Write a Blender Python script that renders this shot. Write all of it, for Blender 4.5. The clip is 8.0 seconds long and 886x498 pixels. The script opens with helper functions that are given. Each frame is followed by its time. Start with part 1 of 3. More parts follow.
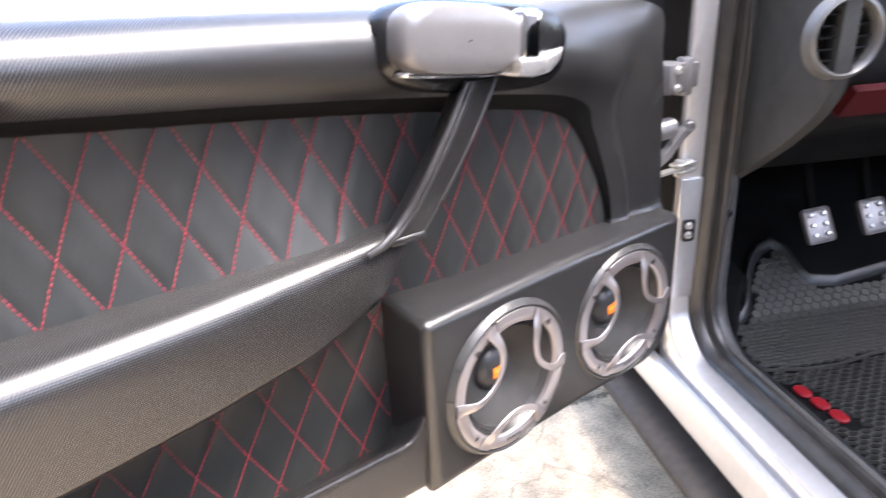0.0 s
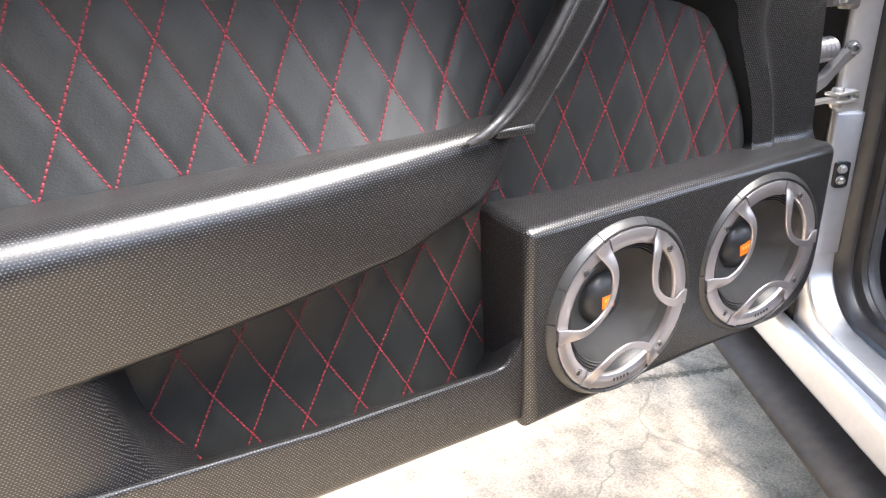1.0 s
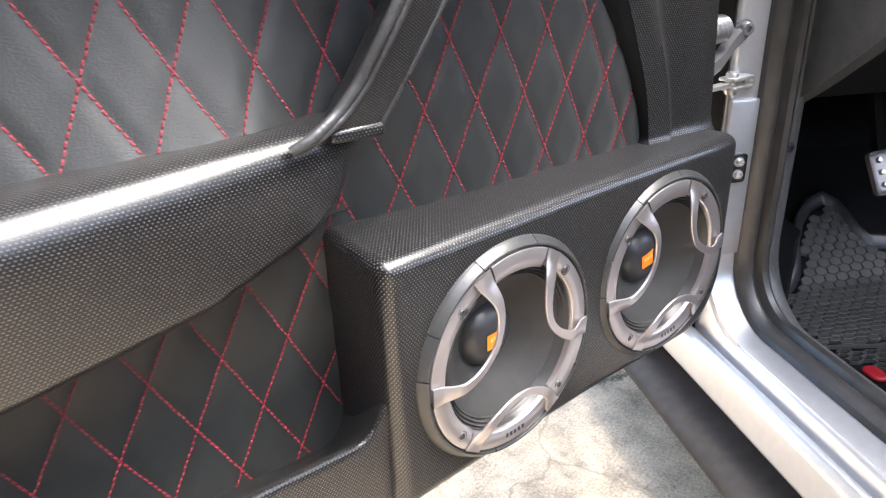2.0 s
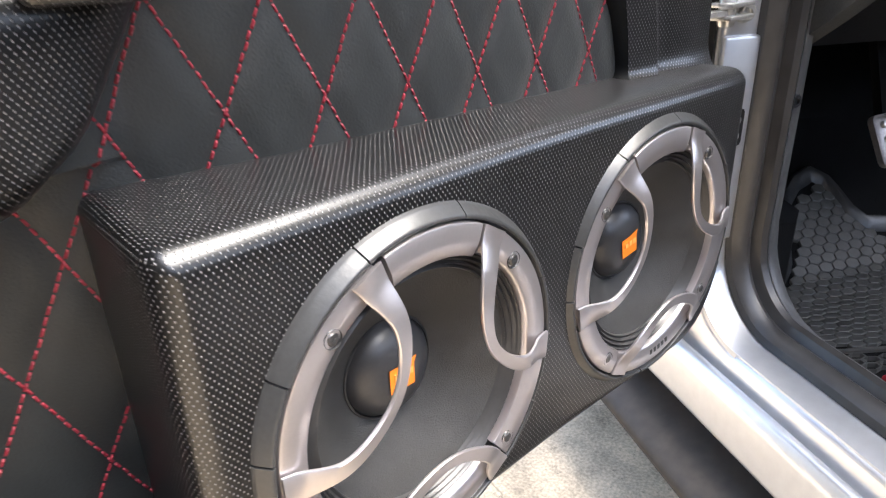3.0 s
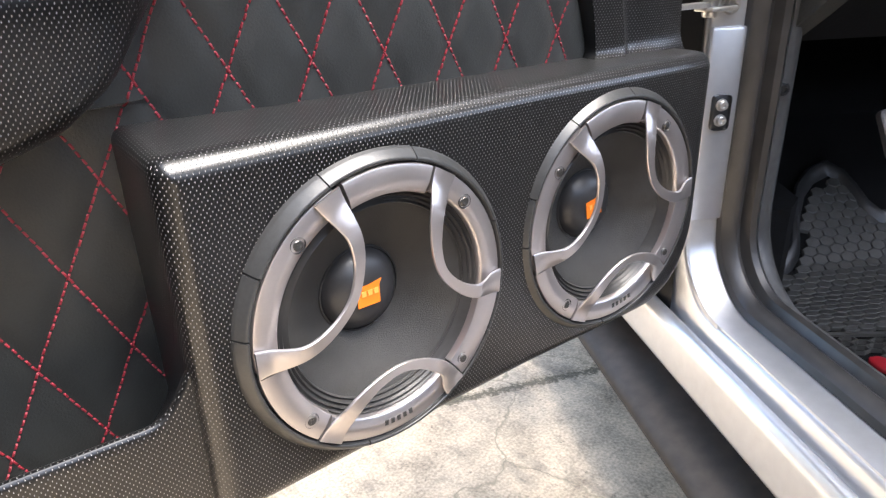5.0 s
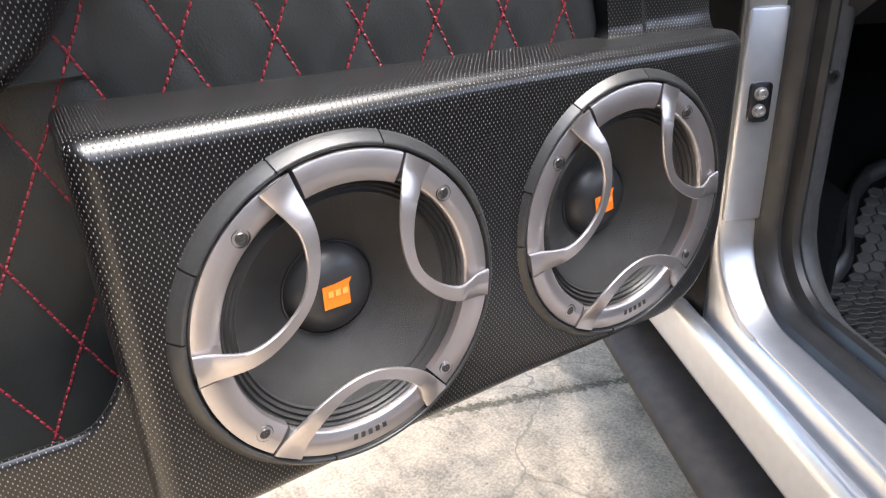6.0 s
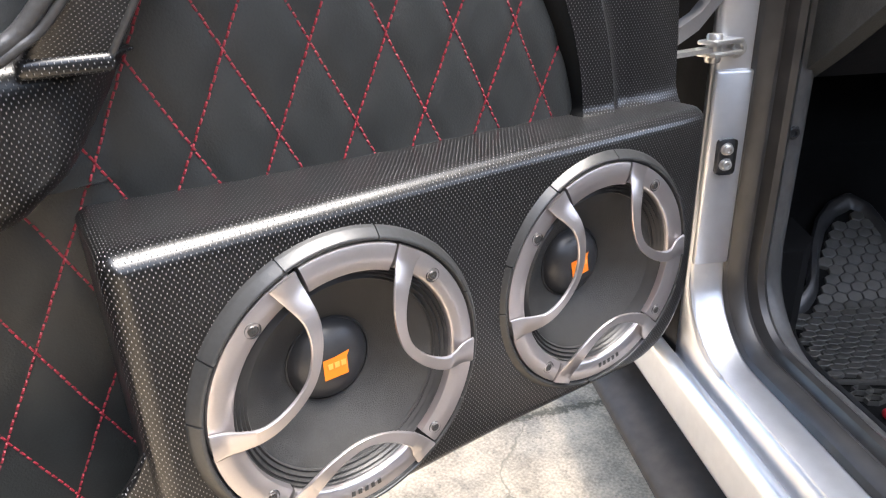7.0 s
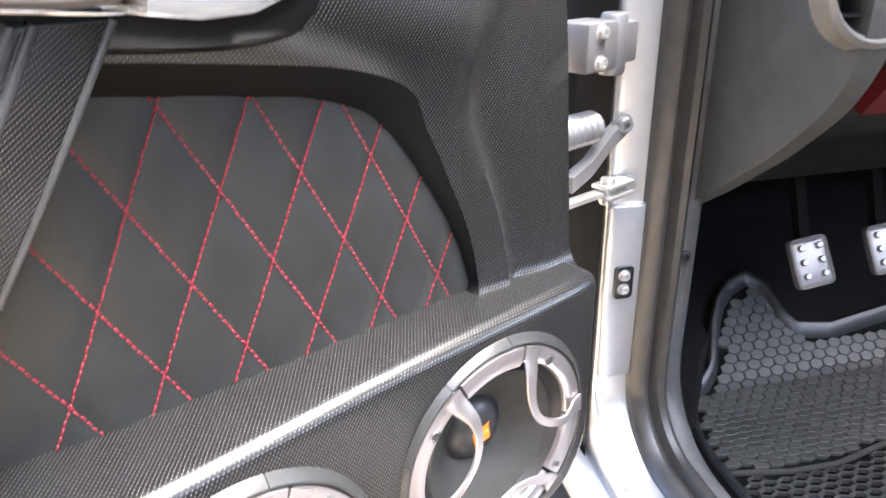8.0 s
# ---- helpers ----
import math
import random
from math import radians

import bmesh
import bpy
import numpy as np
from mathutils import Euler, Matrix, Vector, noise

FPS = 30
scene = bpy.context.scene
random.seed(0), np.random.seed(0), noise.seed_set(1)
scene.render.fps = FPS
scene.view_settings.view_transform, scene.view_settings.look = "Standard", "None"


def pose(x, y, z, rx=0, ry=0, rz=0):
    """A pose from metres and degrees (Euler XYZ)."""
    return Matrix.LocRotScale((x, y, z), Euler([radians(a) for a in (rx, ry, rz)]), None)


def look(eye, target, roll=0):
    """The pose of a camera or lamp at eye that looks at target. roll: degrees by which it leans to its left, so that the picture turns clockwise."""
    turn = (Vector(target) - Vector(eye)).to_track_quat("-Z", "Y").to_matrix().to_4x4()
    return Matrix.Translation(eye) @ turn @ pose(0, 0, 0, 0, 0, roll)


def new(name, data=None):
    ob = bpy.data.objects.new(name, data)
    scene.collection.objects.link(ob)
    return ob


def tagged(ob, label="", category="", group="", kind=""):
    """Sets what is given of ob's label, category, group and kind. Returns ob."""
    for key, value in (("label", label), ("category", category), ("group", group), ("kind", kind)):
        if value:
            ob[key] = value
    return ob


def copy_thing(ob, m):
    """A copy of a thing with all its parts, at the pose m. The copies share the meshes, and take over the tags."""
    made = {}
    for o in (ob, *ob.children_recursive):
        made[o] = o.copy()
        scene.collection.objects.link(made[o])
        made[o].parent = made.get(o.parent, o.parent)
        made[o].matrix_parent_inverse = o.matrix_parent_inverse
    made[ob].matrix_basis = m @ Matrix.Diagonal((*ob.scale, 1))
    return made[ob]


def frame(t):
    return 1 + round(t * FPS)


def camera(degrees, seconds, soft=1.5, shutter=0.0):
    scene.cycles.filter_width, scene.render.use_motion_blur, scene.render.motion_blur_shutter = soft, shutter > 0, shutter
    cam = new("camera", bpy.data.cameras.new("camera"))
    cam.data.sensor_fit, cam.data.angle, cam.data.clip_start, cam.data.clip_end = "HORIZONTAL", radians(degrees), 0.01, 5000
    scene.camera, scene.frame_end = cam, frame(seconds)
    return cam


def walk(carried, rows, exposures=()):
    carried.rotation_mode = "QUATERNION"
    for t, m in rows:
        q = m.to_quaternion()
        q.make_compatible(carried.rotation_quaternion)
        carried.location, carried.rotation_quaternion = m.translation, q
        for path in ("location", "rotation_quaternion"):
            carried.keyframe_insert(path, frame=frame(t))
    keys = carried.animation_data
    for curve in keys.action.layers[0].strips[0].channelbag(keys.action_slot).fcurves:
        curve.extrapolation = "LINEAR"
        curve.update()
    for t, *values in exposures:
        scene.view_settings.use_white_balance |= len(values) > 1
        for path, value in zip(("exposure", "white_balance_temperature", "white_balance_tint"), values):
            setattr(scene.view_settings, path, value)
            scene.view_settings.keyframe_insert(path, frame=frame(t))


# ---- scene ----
cam = camera(66.5, 8.0, soft=1.2, shutter=0.25)
PATH = [
    (0, (-0.4150, -0.4584, 0.4142), (0.4503, 0.7379, -0.2024), -2.83),
    (0.5, (-0.4585, -0.4057, 0.3333), (0.2287, 0.8967, -0.2926), -2.61),
    (1, (-0.3968, -0.4262, 0.3170), (0.2530, 0.8900, -0.3196), -3.09),
    (1.5, (-0.3550, -0.3848, 0.3034), (0.4030, 0.8710, -0.3358), -3.17),
    (1.7, (-0.3334, -0.3615, 0.2972), (0.4698, 0.8612, -0.3508), -2.83),
    (2.8, (-0.1865, -0.2174, 0.2122), (0.7567, 0.9032, -0.4318), -2.05),
    (3, (-0.1612, -0.2002, 0.1907), (0.7856, 0.9120, -0.4624), -1.87),
    (3.5, (-0.1317, -0.1827, 0.1586), (0.8164, 0.9295, -0.4925), -2.09),
    (4, (-0.1492, -0.2030, 0.1972), (0.8018, 0.9115, -0.4458), -2.29),
    (4.5, (-0.1729, -0.2681, 0.1992), (0.7604, 0.8585, -0.4487), -1.82),
    (4.7, (-0.1711, -0.2931, 0.1952), (0.7293, 0.8614, -0.4502), -1.72),
    (5.8, (-0.1258, -0.2793, 0.1587), (0.6183, 0.9837, -0.4825), -2.57),
    (6, (-0.1125, -0.2815, 0.1640), (0.6298, 0.9840, -0.4744), -2.74),
    (6.5, (-0.1167, -0.2929, 0.2064), (0.6334, 0.9684, -0.4312), -2.53),
    (7, (-0.1208, -0.2956, 0.2194), (0.6502, 0.9510, -0.4221), -2.38),
    (7.5, (-0.0941, -0.2826, 0.2684), (0.6983, 0.9492, -0.3755), -2.56),
    (8, (-0.0694, -0.2716, 0.3410), (0.8283, 0.8785, -0.3158), -1.66),
]
BASE = 1.8
walk(cam, [(t, look(eye, target, roll)) for t, eye, target, roll in PATH], exposures=[(t, BASE + e, 6250, tint) for t, e, tint in ((0, 1.58, 13.0), (1.0, 1.35, 9.0), (1.7, 1.38, 8.5), (2.8, 1.30, 8.0), (3.5, 1.12, 7.6), (4.5, 1.19, 8.0), (6.0, 0.88, 8.4), (7.0, 1.16, 8.0), (7.5, 1.53, 8.0), (8.0, 2.2, 8.6))])

# ---- world and light ----
world = bpy.data.worlds.new("overcast_sky")
scene.world = world
world.use_nodes = True
wn = world.node_tree.nodes
sky = wn.new("ShaderNodeTexSky")
sky.sky_type, sky.sun_disc = "NISHITA", False
sky.sun_elevation, sky.sun_rotation = radians(66), radians(145)
sky.dust_density, sky.air_density = 4.0, 1.0
world.node_tree.links.new(sky.outputs[0], wn["Background"].inputs[0])
wn["Background"].inputs[1].default_value = 0.15
sun = new("sun", bpy.data.lights.new("sun", "SUN"))
sun.data.energy, sun.data.angle, sun.data.color = 1.1, radians(40), (1.0, 0.95, 0.88)
sun.matrix_world = look((0.8, -1.15, 3.2), (0, 0, 0))


# ---- materials ----
def mat(name, color, rough=0.5, metal=0.0, grain=0.0, grain_scale=300.0, bump=0.0, spec=0.5, coat=0.0):
    m = bpy.data.materials.new(name)
    m.use_nodes = True
    nt = m.node_tree
    b = nt.nodes["Principled BSDF"]
    b.inputs["Base Color"].default_value = (*color, 1)
    b.inputs["Roughness"].default_value = rough
    b.inputs["Metallic"].default_value = metal
    b.inputs["Specular IOR Level"].default_value = spec
    b.inputs["Coat Weight"].default_value = coat
    if grain or bump:
        co = nt.nodes.new("ShaderNodeTexCoord")
        n1 = nt.nodes.new("ShaderNodeTexNoise")
        n1.inputs["Scale"].default_value, n1.inputs["Detail"].default_value = grain_scale, 4
        n2 = nt.nodes.new("ShaderNodeTexNoise")
        n2.inputs["Scale"].default_value, n2.inputs["Detail"].default_value = grain_scale / 14, 3
        nt.links.new(co.outputs["Object"], n1.inputs["Vector"])
        nt.links.new(co.outputs["Object"], n2.inputs["Vector"])
        add = nt.nodes.new("ShaderNodeMath")
        nt.links.new(n1.outputs[0], add.inputs[0])
        nt.links.new(n2.outputs[0], add.inputs[1])
        ramp = nt.nodes.new("ShaderNodeMapRange")
        ramp.inputs["From Min"].default_value, ramp.inputs["From Max"].default_value = 0.6, 1.4
        nt.links.new(add.outputs[0], ramp.inputs["Value"])
        mix = nt.nodes.new("ShaderNodeMix")
        mix.data_type = "RGBA"
        mix.inputs[6].default_value = (*[c * (1 - grain) for c in color], 1)
        mix.inputs[7].default_value = (*[min(1, c * (1 + grain)) for c in color], 1)
        nt.links.new(ramp.outputs[0], mix.inputs[0])
        nt.links.new(mix.outputs[2], b.inputs["Base Color"])
        rr = nt.nodes.new("ShaderNodeMapRange")
        rr.inputs["To Min"].default_value, rr.inputs["To Max"].default_value = max(0.02, rough - 0.07), min(1, rough + 0.07)
        nt.links.new(n2.outputs[0], rr.inputs["Value"])
        nt.links.new(rr.outputs[0], b.inputs["Roughness"])
        if bump:
            bp = nt.nodes.new("ShaderNodeBump")
            bp.inputs["Strength"].default_value, bp.inputs["Distance"].default_value = bump, 0.001
            nt.links.new(n1.outputs[0], bp.inputs["Height"])
            nt.links.new(bp.outputs[0], b.inputs["Normal"])
    return m


def vinyl_mat(name, size, light, across=False):
    """Black embossed vinyl: staggered rows of small raised dashes, in metres on the UV map."""
    m = mat(name, (0.010, 0.010, 0.011), 0.42, spec=0.6)
    nt = m.node_tree
    b = nt.nodes["Principled BSDF"]
    uv = nt.nodes.new("ShaderNodeUVMap")
    sep = nt.nodes.new("ShaderNodeSeparateXYZ")
    nt.links.new(uv.outputs[0], sep.inputs[0])

    def op(kind, a, c=None):
        n = nt.nodes.new("ShaderNodeMath")
        n.operation = kind
        for i, v in enumerate((a, c)):
            if v is None:
                continue
            if isinstance(v, (int, float)):
                n.inputs[i].default_value = v
            else:
                nt.links.new(v, n.inputs[i])
        return n.outputs[0]

    pu, pv = 0.0027 * size, 0.00185 * size
    v = op("DIVIDE", sep.outputs[0 if across else 1], pv)
    row = op("FLOOR", v)
    shift = op("MULTIPLY", op("MODULO", op("ABSOLUTE", row), 2.0), 0.5)
    u = op("ADD", op("DIVIDE", sep.outputs[1 if across else 0], pu), shift)
    du = op("MULTIPLY", op("SUBTRACT", op("FRACT", u), 0.5), pu / (0.00024 * size))
    dv = op("MULTIPLY", op("SUBTRACT", op("FRACT", v), 0.5), pv / (0.00043 * size))
    d = op("SQRT", op("ADD", op("MULTIPLY", du, du), op("MULTIPLY", dv, dv)))
    dot = nt.nodes.new("ShaderNodeMapRange")
    dot.interpolation_type = "SMOOTHSTEP"
    dot.inputs["From Min"].default_value, dot.inputs["From Max"].default_value = 1.45, 0.5
    nt.links.new(d, dot.inputs["Value"])
    mix = nt.nodes.new("ShaderNodeMix")
    mix.data_type = "RGBA"
    mix.inputs[6].default_value, mix.inputs[7].default_value = (0.0035, 0.0035, 0.0038, 1), (light, light * 0.98, light, 1)
    nt.links.new(dot.outputs[0], mix.inputs[0])
    nt.links.new(mix.outputs[2], b.inputs["Base Color"])
    rr = nt.nodes.new("ShaderNodeMapRange")
    rr.inputs["To Min"].default_value, rr.inputs["To Max"].default_value = 0.31, 0.42
    nt.links.new(dot.outputs[0], rr.inputs["Value"])
    nt.links.new(rr.outputs[0], b.inputs["Roughness"])
    bp = nt.nodes.new("ShaderNodeBump")
    bp.inputs["Strength"].default_value, bp.inputs["Distance"].default_value = 0.9, 0.0005
    nt.links.new(dot.outputs[0], bp.inputs["Height"])
    nt.links.new(bp.outputs[0], b.inputs["Normal"])
    return m


def concrete_mat():
    m = mat("worn_concrete", (0.52, 0.42, 0.295), 0.9, grain=0.55, grain_scale=260, bump=0.8)
    nt = m.node_tree
    b = nt.nodes["Principled BSDF"]
    old = b.inputs["Base Color"].links[0].from_socket
    co = nt.nodes.new("ShaderNodeTexCoord")
    warp = nt.nodes.new("ShaderNodeTexNoise")
    warp.inputs["Scale"].default_value, warp.inputs["Detail"].default_value = 9, 6
    nt.links.new(co.outputs["Object"], warp.inputs["Vector"])
    mul = nt.nodes.new("ShaderNodeVectorMath")
    mul.operation = "MULTIPLY_ADD"
    mul.inputs[1].default_value = (0.16, 0.16, 0)
    nt.links.new(warp.outputs[1], mul.inputs[0])
    nt.links.new(co.outputs["Object"], mul.inputs[2])
    vor = nt.nodes.new("ShaderNodeTexVoronoi")
    vor.feature = "DISTANCE_TO_EDGE"
    vor.inputs["Scale"].default_value = 2.1
    nt.links.new(mul.outputs[0], vor.inputs["Vector"])
    crack = nt.nodes.new("ShaderNodeMapRange")
    crack.inputs["From Min"].default_value, crack.inputs["From Max"].default_value = 0.0, 0.005
    nt.links.new(vor.outputs["Distance"], crack.inputs["Value"])
    st = nt.nodes.new("ShaderNodeTexNoise")
    st.inputs["Scale"].default_value, st.inputs["Detail"].default_value = 6, 15
    st.inputs["Roughness"].default_value = 0.8
    nt.links.new(co.outputs["Object"], st.inputs["Vector"])
    stain = nt.nodes.new("ShaderNodeMapRange")
    stain.inputs["From Min"].default_value, stain.inputs["From Max"].default_value = 0.56, 0.74
    stain.inputs["To Max"].default_value = 0.8
    nt.links.new(st.outputs[0], stain.inputs["Value"])
    m1 = nt.nodes.new("ShaderNodeMix")
    m1.data_type = "RGBA"
    nt.links.new(stain.outputs[0], m1.inputs[0])
    nt.links.new(old, m1.inputs[6])
    m1.inputs[7].default_value = (0.15, 0.117, 0.082, 1)
    m2 = nt.nodes.new("ShaderNodeMix")
    m2.data_type = "RGBA"
    nt.links.new(crack.outputs[0], m2.inputs[0])
    m2.inputs[6].default_value = (0.3, 0.25, 0.17, 1)
    nt.links.new(m1.outputs[2], m2.inputs[7])
    # dark grit
    grit = nt.nodes.new("ShaderNodeTexNoise")
    grit.inputs["Scale"].default_value, grit.inputs["Detail"].default_value = 110, 5
    grit.inputs["Roughness"].default_value = 0.7
    nt.links.new(co.outputs["Object"], grit.inputs["Vector"])
    speck = nt.nodes.new("ShaderNodeMapRange")
    speck.inputs["From Min"].default_value, speck.inputs["From Max"].default_value = 0.60, 0.70
    speck.inputs["To Max"].default_value = 0.75
    nt.links.new(grit.outputs[0], speck.inputs["Value"])
    # tyre smears, drawn out along the car
    turn = nt.nodes.new("ShaderNodeMapping")
    turn.inputs["Rotation"].default_value = (0, 0, radians(26))
    turn.inputs["Scale"].default_value = (15, 4.5, 1)
    nt.links.new(co.outputs["Object"], turn.inputs["Vector"])
    sm = nt.nodes.new("ShaderNodeTexNoise")
    sm.inputs["Scale"].default_value, sm.inputs["Detail"].default_value = 1.0, 9
    sm.inputs["Roughness"].default_value = 0.68
    nt.links.new(turn.outputs[0], sm.inputs["Vector"])
    smear = nt.nodes.new("ShaderNodeMapRange")
    smear.inputs["From Min"].default_value, smear.inputs["From Max"].default_value = 0.56, 0.72
    smear.inputs["To Max"].default_value = 0.8
    nt.links.new(sm.outputs[0], smear.inputs["Value"])
    # mossy joint between two slabs
    wob = nt.nodes.new("ShaderNodeVectorMath")
    wob.operation = "MULTIPLY_ADD"
    wob.inputs[1].default_value = (0.05, 0.05, 0)
    nt.links.new(grit.outputs[1], wob.inputs[0])
    nt.links.new(co.outputs["Object"], wob.inputs[2])
    off = nt.nodes.new("ShaderNodeVectorMath")
    off.operation = "DOT_PRODUCT"
    off.inputs[1].default_value = (0.309, 0.951, 0)
    nt.links.new(wob.outputs[0], off.inputs[0])
    dist = nt.nodes.new("ShaderNodeMath")
    dist.operation = "SUBTRACT"
    dist.inputs[1].default_value = 0.4665 + 0.0315
    nt.links.new(off.outputs["Value"], dist.inputs[0])
    mag = nt.nodes.new("ShaderNodeMath")
    mag.operation = "ABSOLUTE"
    nt.links.new(dist.outputs[0], mag.inputs[0])
    joint = nt.nodes.new("ShaderNodeMapRange")
    joint.inputs["From Min"].default_value, joint.inputs["From Max"].default_value = 0.012, 0.003
    joint.inputs["To Max"].default_value = 0.85
    nt.links.new(mag.outputs[0], joint.inputs["Value"])
    last = m2.outputs[2]
    for fac, dark in ((smear, (0.13, 0.115, 0.095)), (speck, (0.16, 0.13, 0.095)), (joint, (0.085, 0.072, 0.042))):
        mx = nt.nodes.new("ShaderNodeMix")
        mx.data_type = "RGBA"
        nt.links.new(fac.outputs[0], mx.inputs[0])
        nt.links.new(last, mx.inputs[6])
        mx.inputs[7].default_value = (*dark, 1)
        last = mx.outputs[2]
    nt.links.new(last, b.inputs["Base Color"])
    return m


VINYL = vinyl_mat("embossed_vinyl", 1.0, 0.235)
STRAP = vinyl_mat("ribbed_embossed_vinyl", 0.75, 0.14, across=True)
SUEDE = mat("black_suede", (0.0062, 0.0076, 0.0076), 0.55, grain=0.4, grain_scale=800, bump=0.25, spec=0.55)
SUEDE.node_tree.nodes["Principled BSDF"].inputs["Sheen Weight"].default_value = 0.2
SUEDE.node_tree.nodes["Principled BSDF"].inputs["Sheen Roughness"].default_value = 0.4
THREAD = mat("red_thread", (0.20, 0.012, 0.024), 0.6, grain=0.2, grain_scale=900)
SILVER = mat("satin_silver_plastic", (0.51, 0.478, 0.48), 0.34, metal=0.88, grain=0.03, grain_scale=700)
GASKET = mat("dark_grey_gasket", (0.030, 0.0305, 0.031), 0.34, grain=0.2, grain_scale=400, bump=0.1)
CONE = mat("black_paper_cone", (0.024, 0.0235, 0.023), 0.65, grain=0.4, grain_scale=1500, bump=0.5)
RUBBER = mat("black_rubber", (0.022, 0.022, 0.023), 0.34, grain=0.2, grain_scale=300, bump=0.15)
SURROUND = mat("ribbed_surround_rubber", (0.04, 0.039, 0.039), 0.32, grain=0.2, grain_scale=300)
DOME = mat("black_dust_cap", (0.028, 0.028, 0.030), 0.36, grain=0.2, grain_scale=500)
ORANGE = mat("orange_print", (0.85, 0.2, 0.012), 0.5)
PALE = mat("pale_orange_print", (0.9, 0.36, 0.08), 0.5)
INK = mat("dark_print", (0.03, 0.03, 0.03), 0.5)
STEEL = mat("zinc_steel", (0.6, 0.585, 0.56), 0.3, metal=0.7, grain=0.15, grain_scale=400)
SCREW = mat("dark_screw_steel", (0.09, 0.085, 0.082), 0.35, metal=0.8)
CHROME = mat("chrome", (0.75, 0.75, 0.76), 0.08, metal=1.0)
PAINT = mat("silver_car_paint", (0.68, 0.685, 0.70), 0.32, metal=0.75, coat=0.25, grain=0.07, grain_scale=90)
UNDER = mat("dusty_dark_underseal", (0.045, 0.037, 0.03), 0.7, grain=0.4, grain_scale=60, bump=0.2)
SEAL = mat("worn_rubber_seal", (0.034, 0.032, 0.030), 0.30, grain=0.6, grain_scale=45, bump=0.12)
DASH = mat("grey_dash_plastic", (0.058, 0.060, 0.059), 0.5, grain=0.3, grain_scale=600, bump=0.3, spec=0.35)
DARK = mat("black_trim_plastic", (0.007, 0.007, 0.0074), 0.5, grain=0.3, grain_scale=300, bump=0.2, spec=0.35)
SCUFF = mat("dusty_sill_plastic", (0.085, 0.083, 0.08), 0.45, grain=0.35, grain_scale=120, bump=0.2)
# carpet, and near-black stand-in for shade on the mat sheet and pedal arms
CARPET_SHADE = mat("black_carpet_and_shade", (0.007, 0.007, 0.007), 0.95, grain=0.4, grain_scale=500, bump=0.6, spec=0.15)
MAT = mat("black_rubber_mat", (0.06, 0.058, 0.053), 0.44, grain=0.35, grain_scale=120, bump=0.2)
RED = mat("red_plastic", (0.28, 0.01, 0.017), 0.4, grain=0.1, grain_scale=300)
REDTRIM = mat("dark_red_dash_trim", (0.065, 0.004, 0.007), 0.45, grain=0.2, grain_scale=300)
GREY = mat("satin_grey_plastic", (0.21, 0.205, 0.21), 0.35, metal=0.4, grain=0.06, grain_scale=500)
SHELL = mat("grey_lever_plastic", (0.17, 0.166, 0.17), 0.3, metal=0.4, grain=0.08, grain_scale=400)
BEZEL = mat("gloss_black_plastic", (0.006, 0.006, 0.0065), 0.25, grain=0.2, grain_scale=300)
VENTRING = mat("dull_grey_vent_ring", (0.15, 0.15, 0.147), 0.4, metal=0.3, grain=0.1, grain_scale=300)
# welt black, deepened to hold the shade of the recess as well
ROLL = mat("shaded_black_welt", (0.004, 0.0042, 0.0044), 0.7, grain=0.25, grain_scale=400, bump=0.15, spec=0.12)
PEDAL = mat("brushed_pedal_metal", (0.42, 0.39, 0.38), 0.4, metal=0.5, grain=0.25, grain_scale=350)
PIPING = mat("worn_black_piping", (0.035, 0.035, 0.036), 0.3, grain=0.4, grain_scale=350, bump=0.4)
BRIGHT = mat("satin_chrome", (0.82, 0.82, 0.83), 0.22, metal=0.8, grain=0.05, grain_scale=300)
# dark so that the added west wall throws back little light
SHADE_WALL = mat("dark_unseen_wall", (0.045, 0.045, 0.045), 0.7, grain=0.3, grain_scale=40, bump=0.2)
CONCRETE = concrete_mat()
WALL = mat("unseen_wall_plaster", (0.2, 0.19, 0.18), 0.9, grain=0.15, grain_scale=40, bump=0.3)


# ---- mesh helpers ----
def box_uv(bm):
    layer = bm.loops.layers.uv.verify()
    for f in bm.faces:
        n = f.normal
        ax = max(range(3), key=lambda i: abs(n[i]) * (1.15 if i == 1 else 1))
        a, c = ((1, 2), (0, 2), (0, 1))[ax]
        for l in f.loops:
            l[layer].uv = (l.vert.co[a], l.vert.co[c])


def part(name, bm, material, parent=None, label="", smooth=True, at=None):
    bm.normal_update()
    box_uv(bm)
    me = bpy.data.meshes.new(name)
    bm.to_mesh(me)
    bm.free()
    for p in me.polygons:
        p.use_smooth = smooth
    if smooth:
        me.set_sharp_from_angle(angle=radians(40))
    me.materials.append(material)
    ob = new(name, me)
    if parent is not None:
        ob.parent = parent
    if at is not None:
        ob.matrix_basis = at
    if label:
        tagged(ob, label)
    return ob


def thing(name, label, category, group="", kind="", at=None):
    ob = new(name)
    ob.empty_display_size = 0.05
    if at is not None:
        ob.matrix_basis = at
    return tagged(ob, label, category, group, kind)


def grid(rows, close_u=False, close_v=False, bm=None):
    """A sheet through rows of points."""
    bm = bm or bmesh.new()
    vs = [[bm.verts.new(p) for p in r] for r in rows]
    nu, nv = len(vs), len(vs[0])
    for i in range(nu if close_u else nu - 1):
        for j in range(nv if close_v else nv - 1):
            bm.faces.new((vs[i][j], vs[(i + 1) % nu][j], vs[(i + 1) % nu][(j + 1) % nv], vs[i][(j + 1) % nv]))
    return bm


